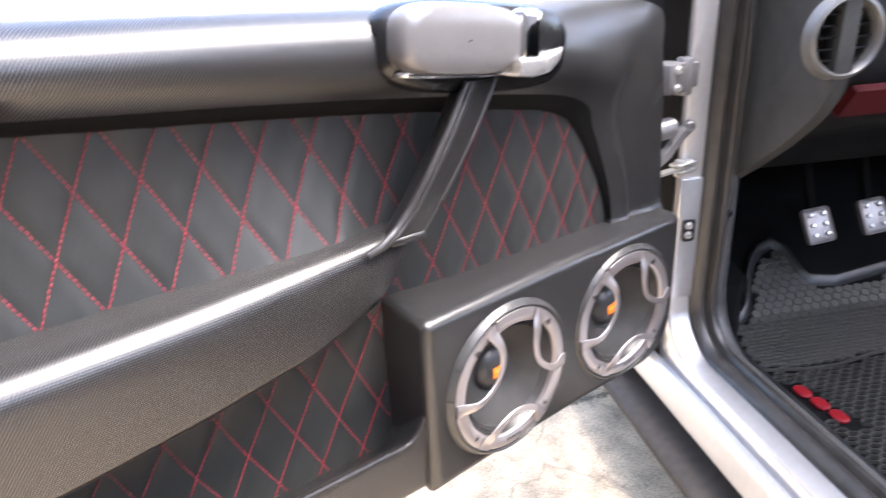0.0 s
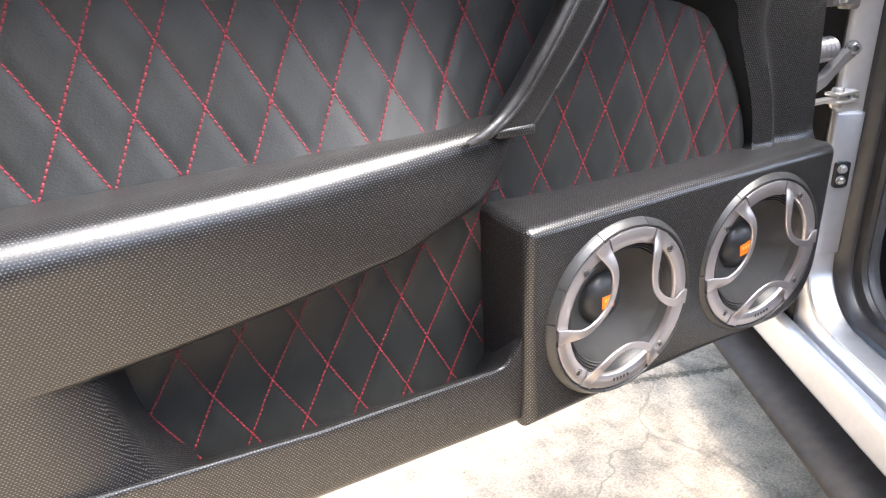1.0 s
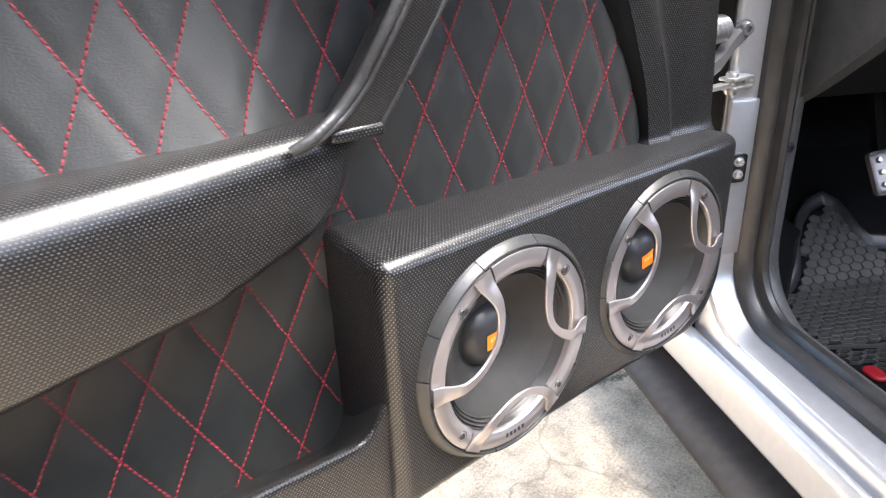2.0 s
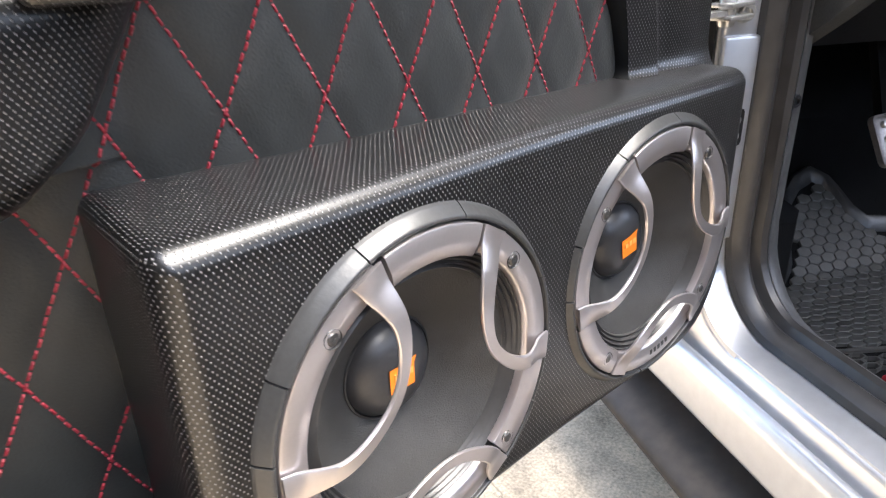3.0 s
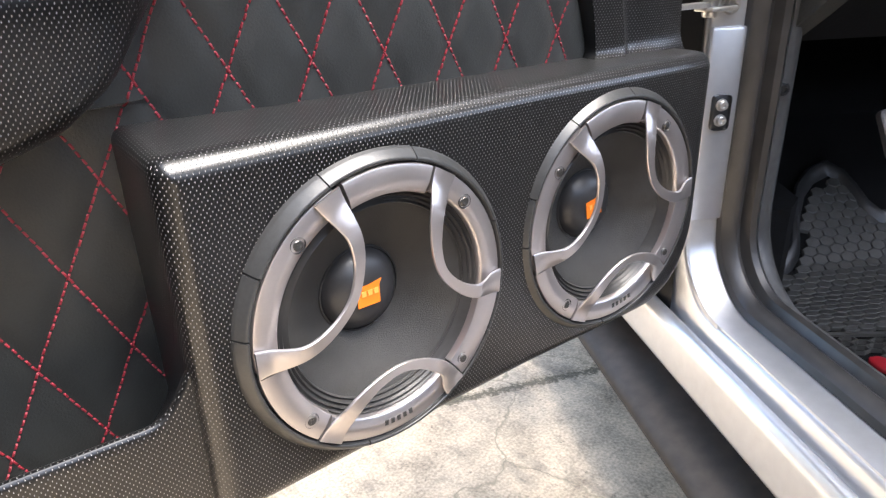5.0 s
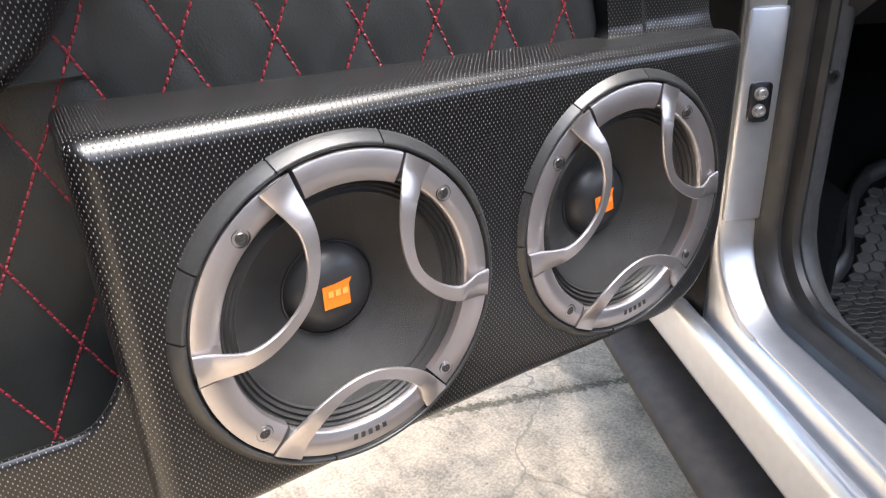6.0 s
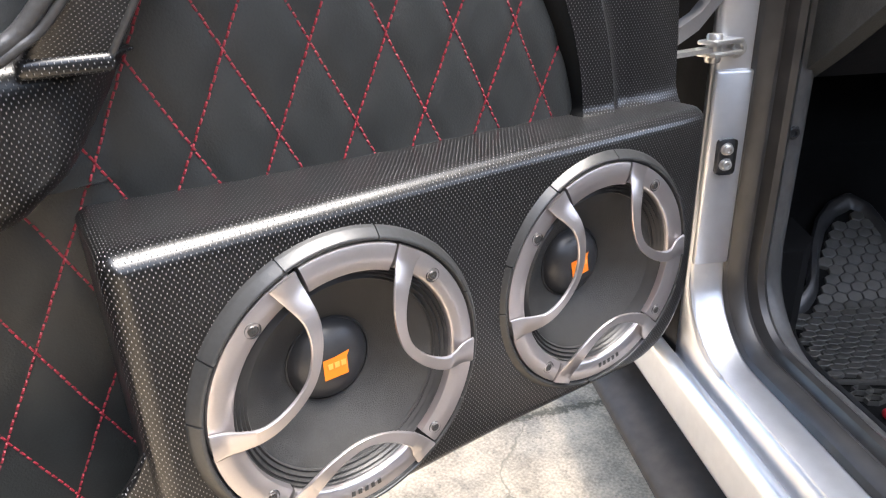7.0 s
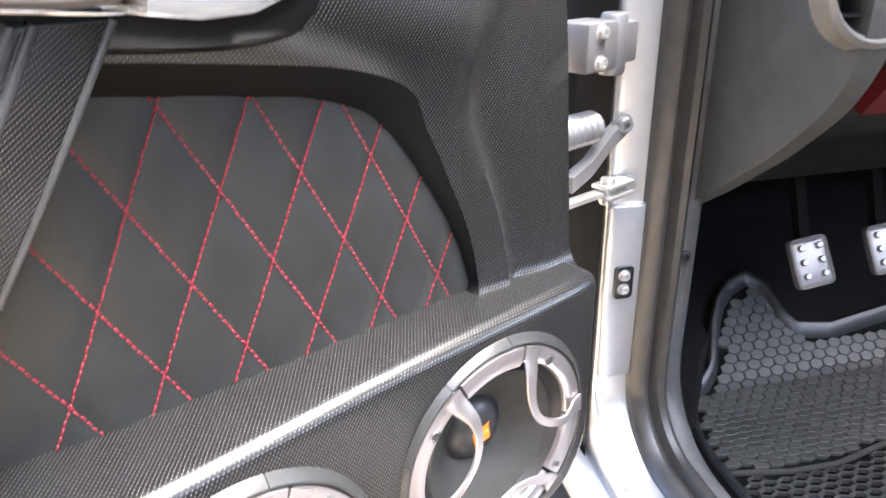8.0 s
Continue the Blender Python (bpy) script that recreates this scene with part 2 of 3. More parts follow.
def tube(rows, bm=None):
    """A closed sweep: rows of closed sections, with capped ends."""
    bm = bm or bmesh.new()
    vs = [[bm.verts.new(p) for p in r] for r in rows]
    nv = len(vs[0])
    for a, c in zip(vs, vs[1:]):
        for j in range(nv):
            bm.faces.new((a[j], c[j], c[(j + 1) % nv], a[(j + 1) % nv]))
    bm.faces.new(vs[0])
    bm.faces.new(vs[-1][::-1])
    bmesh.ops.recalc_face_normals(bm, faces=bm.faces[:])
    return bm


def block(x0, x1, y0, y1, z0, z1, bevel=0.0, seg=2, bm=None):
    own = bmesh.new()
    bmesh.ops.create_cube(own, size=1, matrix=Matrix.Translation(((x0 + x1) / 2, (y0 + y1) / 2, (z0 + z1) / 2)) @ Matrix.Diagonal((x1 - x0, y1 - y0, z1 - z0, 1)))
    if bevel:
        bmesh.ops.bevel(own, geom=own.edges[:], offset=bevel, segments=seg, profile=0.5, affect="EDGES")
    if bm is None:
        return own
    tmp = bpy.data.meshes.new("tmp")
    own.to_mesh(tmp)
    own.free()
    bm.from_mesh(tmp)
    bpy.data.meshes.remove(tmp)
    return bm


def lathe(profile, seg=72, bm=None, a0=0.0, a1=360.0):
    """Turns (radius, y) round the y axis."""
    full = abs(a1 - a0) > 359.9
    n = seg if full else max(2, int(seg * (a1 - a0) / 360)) + 1
    rows = []
    for i in range(n):
        a = radians(a0 + (a1 - a0) * i / (seg if full else n - 1))
        rows.append([(r * math.cos(a), y, r * math.sin(a)) for r, y in profile])
    bm = grid(rows, close_u=full, bm=bm)
    if not full and len(profile) > 3:
        bm.verts.ensure_lookup_table()
        k = len(profile)
        bm.faces.new([bm.verts[i] for i in range(k)])
        bm.faces.new([bm.verts[len(bm.verts) - 1 - i] for i in range(k)])
    return bm


def rounded(pts, r, seg=4):
    """Rounds the corners of an open line of 2D points."""
    out = [Vector(pts[0])]
    for a, p, c in zip(pts, pts[1:], pts[2:]):
        a, p, c = Vector(a), Vector(p), Vector(c)
        k = min(r, (a - p).length * 0.48, (c - p).length * 0.48)
        s, e = p + (a - p).normalized() * k, p + (c - p).normalized() * k
        for i in range(seg + 1):
            t = i / seg
            out.append(s.lerp(p, t).lerp(p.lerp(e, t), t))
    out.append(Vector(pts[-1]))
    return out


def along(line, n):
    pts = [Vector(p) for p in line]
    out = []
    for i in range(n + 1):
        t = i / n * (len(pts) - 1)
        k = min(len(pts) - 2, int(t))
        f = t - k
        p0, p1, p2, p3 = pts[max(0, k - 1)], pts[k], pts[k + 1], pts[min(len(pts) - 1, k + 2)]
        out.append(0.5 * (2 * p1 + (p2 - p0) * f + (2 * p0 - 5 * p1 + 4 * p2 - p3) * f * f + (3 * p1 - p0 - 3 * p2 + p3) * f ** 3))
    return out


# ---- the ground ----
GROUND = -0.43
bm = bmesh.new()
bmesh.ops.create_grid(bm, x_segments=2, y_segments=2, size=1)
for v in bm.verts:
    v.co = (v.co.x * 300, v.co.y * 300, GROUND)
tagged(part("ground", bm, CONCRETE), "weathered pale concrete yard with cracks and stains", "ground", kind="structure")

# ---- the car door: quilted panel ----
car = thing("car", "silver car with open door, black quilted trim and cabin", "car")
door = part("door", block(-0.62, 0.298, 0.1, 0.165, -0.09, 0.405, 0.008), PAINT, car, "silver painted steel door, open")


def quilt_y(x):
    return float(np.interp(x, (-0.4, -0.2, -0.12, -0.03, 0.06, 0.25), (0.089, 0.084, 0.079, 0.069, 0.067, 0.066)))


PITCH_U, PITCH_V, ROW = 0.0470, 0.0478, 0.1305


def lean(x, z):
    """The rows below the armrest were sewn with a wider pitch towards the rear."""
    low = max(0.0, min(1.0, (0.10 - z) / 0.11))
    return low * (0.004 + 0.06 * max(0.0, -0.21 - x))


def lattice(x, z):
    u, v = (x + lean(x, z)) / PITCH_U, (z - ROW) / PITCH_V
    return u + v * 0.5, u - v * 0.5


def belly(x, z):
    """The upper panel swells towards its lower edge."""
    if z < 0.12:
        return 0.0
    side = max(0.0, min(1.0, (-0.085 - x) / 0.07))
    t = max(0.0, min(1.0, (0.30 - z) / 0.12))
    return float(np.interp(x, (-0.32, -0.20), (0.014, 0.027))) * side * t * t


def quilt_point(x, z, lift=0.0):
    a, b = lattice(x, z)
    da, db = abs(a - round(a)), abs(b - round(b))
    puff = min(1.0, 4.5 * da) ** 0.6 * min(1.0, 4.5 * db) ** 0.6
    wob = 0.0002 * noise.noise((x * 30, z * 30, 0))
    return (x, quilt_y(x) - belly(x, z) - 0.0017 * puff - wob - lift, z)


nx, nz = 420, 190
quilt = part("quilted_panel", grid([[quilt_point(-0.62 + 0.86 * i / nx, -0.085 + 0.425 * j / nz) for j in range(nz + 1)] for i in range(nx + 1)]), SUEDE, door, "black suede quilted in diamonds")

# the red stitches, each a short raised thread
verts, faces = [], []


def unlattice(a, b):
    z = ROW + (a - b) * PITCH_V
    x = (a + b) / 2 * PITCH_U
    return x - lean(x, z), z


def stitch(p, q, high):
    p, q = Vector(p), Vector(q)
    t = (q - p).normalized()
    side = t.cross(Vector((0, 1, 0))).normalized() * 0.00066
    up = Vector((0, -high, 0))
    base = len(verts)
    for c, h in ((p, 0.0), (p.lerp(q, 0.25), 1.0), (p.lerp(q, 0.75), 1.0), (q, 0.0)):
        for s in (-1.0, -0.5, 0.5, 1.0):
            verts.append(c + side * s + up * (h * (1.0 if abs(s) < 0.9 else 0.1)))
    for i in range(3):
        for j in range(3):
            k = base + i * 4 + j
            faces.append((k, k + 1, k + 5, k + 4))


for fam in (0, 1):
    for k in range(-24, 16):
        t = -24.0
        pts = []
        while t < 16:
            x, z = unlattice(k, t) if fam == 0 else unlattice(t, k)
            if -0.6 < x < 0.238 and -0.08 < z < 0.335:
                pts.append((x, z))
            t += 0.088
        for (x0, z0), (x1, z1) in zip(pts, pts[1:]):
            if math.hypot(x1 - x0, z1 - z0) > 0.02:
                continue
            j = random.uniform(-0.0003, 0.0003)
            xe, ze = x0 + (x1 - x0) * 0.82, z0 + (z1 - z0) * 0.82
            stitch((x0 + j, quilt_y(x0) - belly(x0, z0) - 0.0004, z0), (xe + j, quilt_y(xe) - belly(xe, ze) - 0.0004, ze), 0.0006 if fam == 0 else 0.0010)
me = bpy.data.meshes.new("stitching")
me.from_pydata(verts, [], faces)
me.materials.append(THREAD)
stitching = new("stitching", me)
stitching.parent = door
tagged(stitching, "red diamond stitching", kind="stuff")

# ---- the vinyl frame over and beside the quilt ----
hole = [(0.203, 0.103), (0.214, 0.112), (0.211, 0.130), (0.198, 0.163), (0.174, 0.204), (0.157, 0.227), (0.140, 0.245), (0.112, 0.260), (0.06, 0.270), (-0.03, 0.282), (-0.2, 0.300), (-0.39, 0.318), (-0.62, 0.342)]
outer = [(0.318, 0.100), (0.318, 0.118), (0.316, 0.15), (0.312, 0.2), (0.309, 0.25), (0.305, 0.31), (0.302, 0.36), (0.2, 0.372), (0.1, 0.376), (-0.03, 0.384), (-0.2, 0.392), (-0.39, 0.398), (-0.62, 0.408)]


rows = []
N = 110
for i, (h, o) in enumerate(zip(along(hole, N), along(outer, N))):
    k = i / N * (len(hole) - 1)
    top = max(0.0, min(1.0, (k - 4.2) / 4.5))
    top = top * top * (3 - 2 * top)
    row = []
    yq = quilt_y(h.x)
    wf = 0.04 + 0.085 * max(0.0, min(1.0, (k - 1.6) / 2.6))
    side_prof = ((0, yq + 0.006), (wf * 0.25, yq - 0.0035), (wf * 0.6, yq - 0.0070), (wf, yq - 0.0095), (0.22, yq - 0.0125), (0.30, yq - 0.013), (0.35, yq - 0.008), (0.42, yq - 0.006), (0.50, yq - 0.009), (0.75, yq - 0.012), (0.97, yq - 0.010), (1.0, yq - 0.006), (1.0, yq + 0.06))
    top_prof = ((0, yq + 0.006), (0.05, yq - 0.005), (0.12, yq - 0.014), (0.20, yq - 0.022), (0.4, yq - 0.041), (0.55, yq - 0.043), (0.7, yq - 0.041), (0.82, yq - 0.034), (0.91, yq - 0.022), (0.97, yq - 0.006), (1.0, yq + 0.02), (1.02, yq + 0.05), (1.02, yq + 0.07))
    for (ts, ys), (tt, yt) in zip(side_prof, top_prof):
        t, y = ts + (tt - ts) * top, ys + (yt - ys) * top
        p = h.lerp(o, t)
        flare = 0.016 * max(0.0, 1 - k / 1.3) ** 2 if 0.005 < t < 0.98 else 0.0
        row.append((p.x, y - flare, p.y))
    rows.append(row)
# rolled welt; low on the side its dark strip is only painted shadow
part("trim_welt", grid([r[:4] for r in rows]), ROLL, door, "black rolled welt round the quilt, with the recess shade painted in")
part("trim_frame", grid([r[3:] for r in rows]), VINYL, door, "black embossed vinyl surround")

# ---- armrest ----
AX = (-0.62, -0.5, -0.4, -0.3, -0.2, -0.13, -0.105, -0.085, -0.065)
A_FRONT = (-0.006, 0.0, 0.004, 0.010, 0.019, 0.027, 0.032, 0.042, 0.066)
A_TOP = (0.176, 0.177, 0.178, 0.180, 0.184, 0.187, 0.187, 0.185, 0.182)
A_LOW = (0.049, 0.059, 0.066, 0.076, 0.089, 0.112, 0.130, 0.156, 0.176)
rows = []
for i in range(90):
    x = -0.62 + 0.555 * i / 89
    f, zt, zb = (float(np.interp(x, AX, s)) for s in (A_FRONT, A_TOP, A_LOW))
    q = quilt_y(x) + 0.004
    sec = rounded([(q, zt + 0.004), (f + 0.004, zt), (f + 0.018, zb + 0.008), (f + 0.03, zb), (q, zb + 0.02)], 0.036, 9)
    rows.append([(x, p.x, p.y) for p in sec])
part("armrest", grid(rows), VINYL, door, "black embossed vinyl armrest")

# ---- pull handle strap between armrest and top ----
rows = []
for i in range(25):
    t = i / 24
    c = Vector((-0.098, 0.044, 0.184)).lerp(Vector((-0.016, 0.030, 0.318)), t) + Vector((0, -0.006 * math.sin(math.pi * t), 0))
    w, d = 0.018, 0.011
    sec = []
    for k in range(20):
        a = 2 * math.pi * k / 20
        ca, sa = math.cos(a), math.sin(a)
        sec.append(c + Vector((math.copysign(abs(ca) ** 0.3, ca) * w, math.copysign(abs(sa) ** 0.3, sa) * d, 0)))
    rows.append(sec)
part("pull_handle", tube(rows), STRAP, door, "slanted vinyl pull handle")
for off, r, run_in in ((-0.0172, 0.0036, True), (-0.0100, 0.0024, True), (0.0172, 0.0018, False)):
    line = [sum(sec, Vector()) / len(sec) + Vector((off, -0.0098, 0)) for sec in rows]
    if run_in:
        # the beads run on from the armrest's front edge and turn up into the strap
        p = line[4]
        turn = [p + Vector((-0.042, 0.002, -0.0270)), p + Vector((-0.031, -0.001, -0.0215)), p + Vector((-0.020, -0.001, -0.0150)), p + Vector((-0.010, 0, -0.0085))]
        line = along([tuple(q) for q in turn + [line[5]]], 30)[:-1] + line[5:]
    edge = []
    for i, c in enumerate(line):
        d = (line[min(len(line) - 1, i + 1)] - line[max(0, i - 1)]).normalized()
        n1 = d.cross(Vector((0, 1, 0))).normalized()
        n2 = d.cross(n1)
        edge.append([c + n1 * (r * math.cos(k * math.pi / 5)) + n2 * (r * math.sin(k * math.pi / 5)) for k in range(10)])
    part("strap_piping", tube(edge), PIPING, door)
part("pull_handle_lip", block(-0.117, -0.079, 0.031, 0.06, 0.178, 0.1865, 0.003, 3), VINYL, door)

# ---- lower ledge and the pocket's end ----
rows = []
for i in range(60):
    x = -0.62 + 0.516 * (1 - (1 - i / 59) ** 2.2)
    zt = -0.0195 + 0.012 * max(0.0, (-0.3 - x)) / 0.2 + 0.03 * max(0.0, 1 - (-0.106 - x) / 0.028) ** 2.2
    sec = rounded([(0.1, zt - 0.06), (0.06, zt - 0.045), (0.026, zt - 0.014), (0.009, zt), (0.012, -0.094), (0.095, -0.094)], 0.013, 6)
    rows.append([(x, p.x, p.y) for p in sec])
part("lower_ledge", grid(rows), VINYL, door, "black embossed vinyl lower ledge")
rows = []
for i in range(24):
    t = i / 23
    z = -0.06 + 0.15 * t
    edge = -0.415 - 0.012 * t + 0.03 * (1 - t) ** 4
    sec = rounded([(edge, 0.1), (edge - 0.012, 0.03), (edge - 0.05, 0.018), (-0.62, 0.014)], 0.02, 6)
    rows.append([(p.x, p.y, z) for p in sec])
part("pocket_end", grid(rows), VINYL, door, "curved vinyl end of the pocket")

# ---- speaker box ----
YAW = math.degrees(math.atan(0.06))


def face_y(x):
    """The front turns square to the car's length past the first loudspeaker."""
    return float(np.interp(x, (-0.2, 0.08, 0.12, 0.20, 0.28, 0.315), (-0.006, 0.0108, 0.0128, 0.0143, 0.0163, 0.0205)))


SPEAKERS = ((0.001, 0.002), (0.1985, 0.006))


def box_outline(inset):
    x0, x1, z0, z1, R = -0.109 + inset, 0.314 - inset, -0.094 + inset, 0.107 - inset, 0.07 - inset
    r = max(0.002, 0.008 - inset)
    pts = [(x0 + r - r * math.sin(math.pi / 2 * i / 5), z1 - r + r * math.cos(math.pi / 2 * i / 5)) for i in range(6)]
    pts += [(x0, z1 + (z0 - z1) * k) for k in (0.3, 0.6, 1.0)]
    pts += [(x0 + (x1 - R - x0) * k / 14, z0) for k in range(1, 14)]
    for i in range(13):
        a = -math.pi / 2 + math.pi / 2 * i / 12
        pts.append((x1 - R + R * math.cos(a), z0 + R + R * math.sin(a)))
    r = max(0.002, 0.012 - inset)
    for i in range(5):
        a = math.pi / 2 * i / 4
        pts.append((x1 - r + r * math.cos(a), z1 - r + r * math.sin(a) + 0.002))
    xe = x1 - r
    pts += [(xe + (x0 + 0.008 - xe) * k / 16, z1 + 0.002 * (1 - k / 16)) for k in range(1, 16)]
    return pts


rows = []
for inset, dy in ((0, 0.09), (0, 0.03), (0, 0.013), (0.0006, 0.0090), (0.0020, 0.0056), (0.0043, 0.0028), (0.0070, 0.0009), (0.0100, 0.0), (0.0130, 0.0)):
    rows.append([(x, (0.1 if dy > 0.08 else face_y(x) + dy), z + (0.003 if dy > 0.08 and z > 0.09 else 0)) for x, z in box_outline(inset)])
bm = grid(rows, close_v=True)
bm.verts.ensure_lookup_table()
n = len(rows[0])
rim = [bm.verts[len(bm.verts) - n + i] for i in range(n)]
edges = [bm.edges.get((rim[i], rim[(i + 1) % n])) for i in range(n)]
for cx, cz in SPEAKERS:
    ring = [bm.verts.new((cx + 0.086 * math.cos(a), face_y(cx + 0.086 * math.cos(a)), cz + 0.086 * math.sin(a))) for a in (2 * math.pi * k / 48 for k in range(48))]
    edges += [bm.edges.new((ring[i], ring[(i + 1) % 48])) for i in range(48)]
bmesh.ops.triangle_fill(bm, use_beauty=True, use_dissolve=False, edges=edges)
bmesh.ops.recalc_face_normals(bm, faces=bm.faces[:])
part("speaker_box", bm, VINYL, door, "black embossed vinyl twin speaker housing")

# ---- door shell ----
part("door_edge", block(0.299, 0.312, 0.105, 0.16, -0.06, 0.40, 0.004), DARK, door)


# ---- loudspeakers ----
# half of a grille loop: (sideways, outwards, depth), from the ring's rim to the crown
LOOP = [(0.0452, 0.0684, -0.0022), (0.0410, 0.0618, -0.0030), (0.0366, 0.0548, -0.0062), (0.0322, 0.0490, -0.0084), (0.0258, 0.0436, -0.0094), (0.0170, 0.0386, -0.0096), (0.0078, 0.0355, -0.0096), (0.0, 0.0345, -0.0096)]
LOOP_WIDTH = [0.0080, 0.0068, 0.0055, 0.0046, 0.0040, 0.0034, 0.0031, 0.0030]


def loudspeaker():
    sp = thing("loudspeaker", "round black car loudspeaker with silver three-loop grille", "loudspeaker", "speakers in the door panel")
    # dark outer gasket in segments
    cuts = (22, 75, 112, 150, 172, 255, 330, 382)
    for k, (a0, a1) in enumerate(zip(cuts, cuts[1:])):
        h = 0.0004 * (k % 3)
        prof = rounded([(0.0836, 0.006), (0.0838, -0.0014 - h), (0.0856, -0.0016 - h), (0.0898, 0.0040 - h), (0.0926, 0.0105)], 0.0009, 3)
        part("gasket_segment", lathe([(p.x, p.y) for p in prof], 120, a0=a0 + 0.35, a1=a1 - 0.35), GASKET, sp)
    part("gasket_base", lathe([(0.0805, 0.012), (0.081, 0.004), (0.0836, 0.0), (0.0855, 0.0), (0.0895, 0.0055), (0.0922, 0.0105)], 96), RUBBER, sp)
    # black basket rim, and the silver ring, narrower where a loop springs from it
    part("basket_rim", lathe([(0.0805, 0.007), (0.077, 0.0038), (0.067, 0.0042), (0.0662, 0.012)], 96), RUBBER, sp)
    for c in (148, 27, 268):
        prof = rounded([(0.0660, 0.010), (0.0668, -0.0012), (0.074, -0.0026), (0.0824, -0.0020), (0.0830, 0.007)], 0.0012, 2)
        part("grille_ring", lathe([(p.x, p.y) for p in prof], 120, a0=c + 39.7, a1=c + 80.3), SILVER, sp)
        prof = rounded([(0.0668, 0.0085), (0.0685, 0.0002), (0.0745, -0.0014), (0.0822, -0.0008), (0.0828, 0.007)], 0.0012, 2)
        part("grille_ring", lathe([(p.x, p.y) for p in prof], 120, a0=c - 37, a1=c + 37), SILVER, sp)
        rows = []
        rc, rs = Vector((math.cos(radians(c)), 0, math.sin(radians(c)))), Vector((-math.sin(radians(c)), 0, math.cos(radians(c))))
        half = [Vector(p) for p in LOOP]
        line = along([(-p.x, p.y, p.z) for p in half] + [(p.x, p.y, p.z) for p in half[-2::-1]], 48)
        wide = along([(w,) * 2 for w in LOOP_WIDTH + LOOP_WIDTH[-2::-1]], 48)
        for p, w in zip(line, wide):
            rise = max(0.0, min(1.0, (-0.0026 - p.z) / 0.006))
            pos = rc * p.y + rs * p.x
            pos.y = p.z
            rows.append((pos, w.x, rise))
        secs = []
        for i, (pos, w, rise) in enumerate(rows):
            t = (rows[min(48, i + 1)][0] - rows[max(0, i - 1)][0]).normalized()
            s = t.cross(Vector((0, 1, 0))).normalized()
            up = s.cross(t).normalized()
            if up.y > 0:
                up = -up
            inward = -rc
            if s.dot(inward) < 0:
                s = -s
            lean_in = 0.1 * rise
            s, up = (s - up * lean_in).normalized(), (up + s * lean_in).normalized()
            sec = []
            for px, py in ((-1, -0.3), (-1, 0.5), (-0.86, 0.95), (0.86, 0.95), (1, 0.5), (1, -0.3), (0.8, -0.8), (-0.8, -0.8)):
                sec.append(pos + s * (w * px) + up * (0.0013 * py))
            secs.append(sec)
        part("grille_loop", tube(secs), SILVER, sp)
    # ribbed surround, cone, dust cap
    part("surround", lathe([(0.0680, 0.0050), (0.0668, 0.0030), (0.0656, 0.0056), (0.0643, 0.0040), (0.0630, 0.0068), (0.0617, 0.0054), (0.0605, 0.0085), (0.0592, 0.0074), (0.0582, 0.0105)], 96), SURROUND, sp, "ribbed rubber surround")
    part("cone", lathe([(0.0588, 0.0092), (0.056, 0.0108), (0.05, 0.0155), (0.042, 0.0220), (0.034, 0.0280), (0.0268, 0.0330), (0.0255, 0.0334)], 96), CONE, sp)
    part("cone_seam", lathe([(0.0276, 0.0328), (0.0272, 0.0318), (0.0264, 0.0316), (0.0258, 0.0330)], 96), RUBBER, sp)
    part("dust_cap", lathe([(0.0262, 0.0332), (0.0256, 0.0318), (0.0238, 0.0289), (0.0205, 0.0259), (0.016, 0.0234), (0.0105, 0.0217), (0.005, 0.0210), (0.0006, 0.0208)], 64), DOME, sp)
    # orange badge and print on the cap
    bm = bmesh.new()
    vs = [bm.verts.new((x, 0.0203 + 3.0 * (x * x + z * z), z)) for x, z in ((-0.0085, -0.0065), (0.0068, -0.0065), (0.0068, 0.0052), (0.0088, 0.0086), (-0.001, 0.0072), (-0.0085, 0.0068))]
    bm.faces.new(vs)
    part("badge", bm, ORANGE, sp, "orange printed badge", smooth=False)
    bm = bmesh.new()
    for k in range(3):
        x = -0.0058 + k * 0.0042
        block(x, x + 0.003, 0.0200, 0.0204, 0.0002, 0.0036, bm=bm)
    part("badge_print", bm, PALE, sp, smooth=False)
    # dark bars of maker's lettering on the ring
    bm = bmesh.new()
    for k in range(5):
        a = radians(263 + k * 3.4)
        p = Vector((0.0745 * math.cos(a), -0.0013, 0.0745 * math.sin(a)))
        bmesh.ops.create_cube(bm, size=1, matrix=Matrix.Translation(p) @ Matrix.Rotation(-(a + math.pi / 2), 4, "Y") @ Matrix.Diagonal((0.0024, 0.0005, 0.0034, 1)))
    part("ring_print", bm, INK, sp, smooth=False)
    for deg in (42, 134, 220, 313):
        a = radians(deg)
        dy = -0.0004 if deg in (42, 134) else -0.0014
        sc = part("screw", lathe([(0.0032, 0.002), (0.0031, -0.0006), (0.0024, -0.0013), (0.0011, -0.0014), (0.0007, -0.0004), (0.0, -0.0004)], 20), SCREW, sp, at=Matrix.Translation((0.0742 * math.cos(a), dy, 0.0742 * math.sin(a))))
        bm = block(-0.0019, 0.0019, -0.00145, -0.0008, -0.0004, 0.0004)
        block(-0.0004, 0.0004, -0.00146, -0.0008, -0.0019, 0.0019, bm=bm)
        part("screw_slot", bm, INK, sc, smooth=False)
        part("screw_well", lathe([(0.0046, -0.0002), (0.0042, -0.0009), (0.0035, 0.0006)], 20), RUBBER, sp, at=Matrix.Translation((0.0742 * math.cos(a), dy - 0.0002, 0.0742 * math.sin(a))))
    return sp


speaker = loudspeaker()
speaker.matrix_basis = pose(0.001, 0.0005, 0.002, 0, 0, YAW)
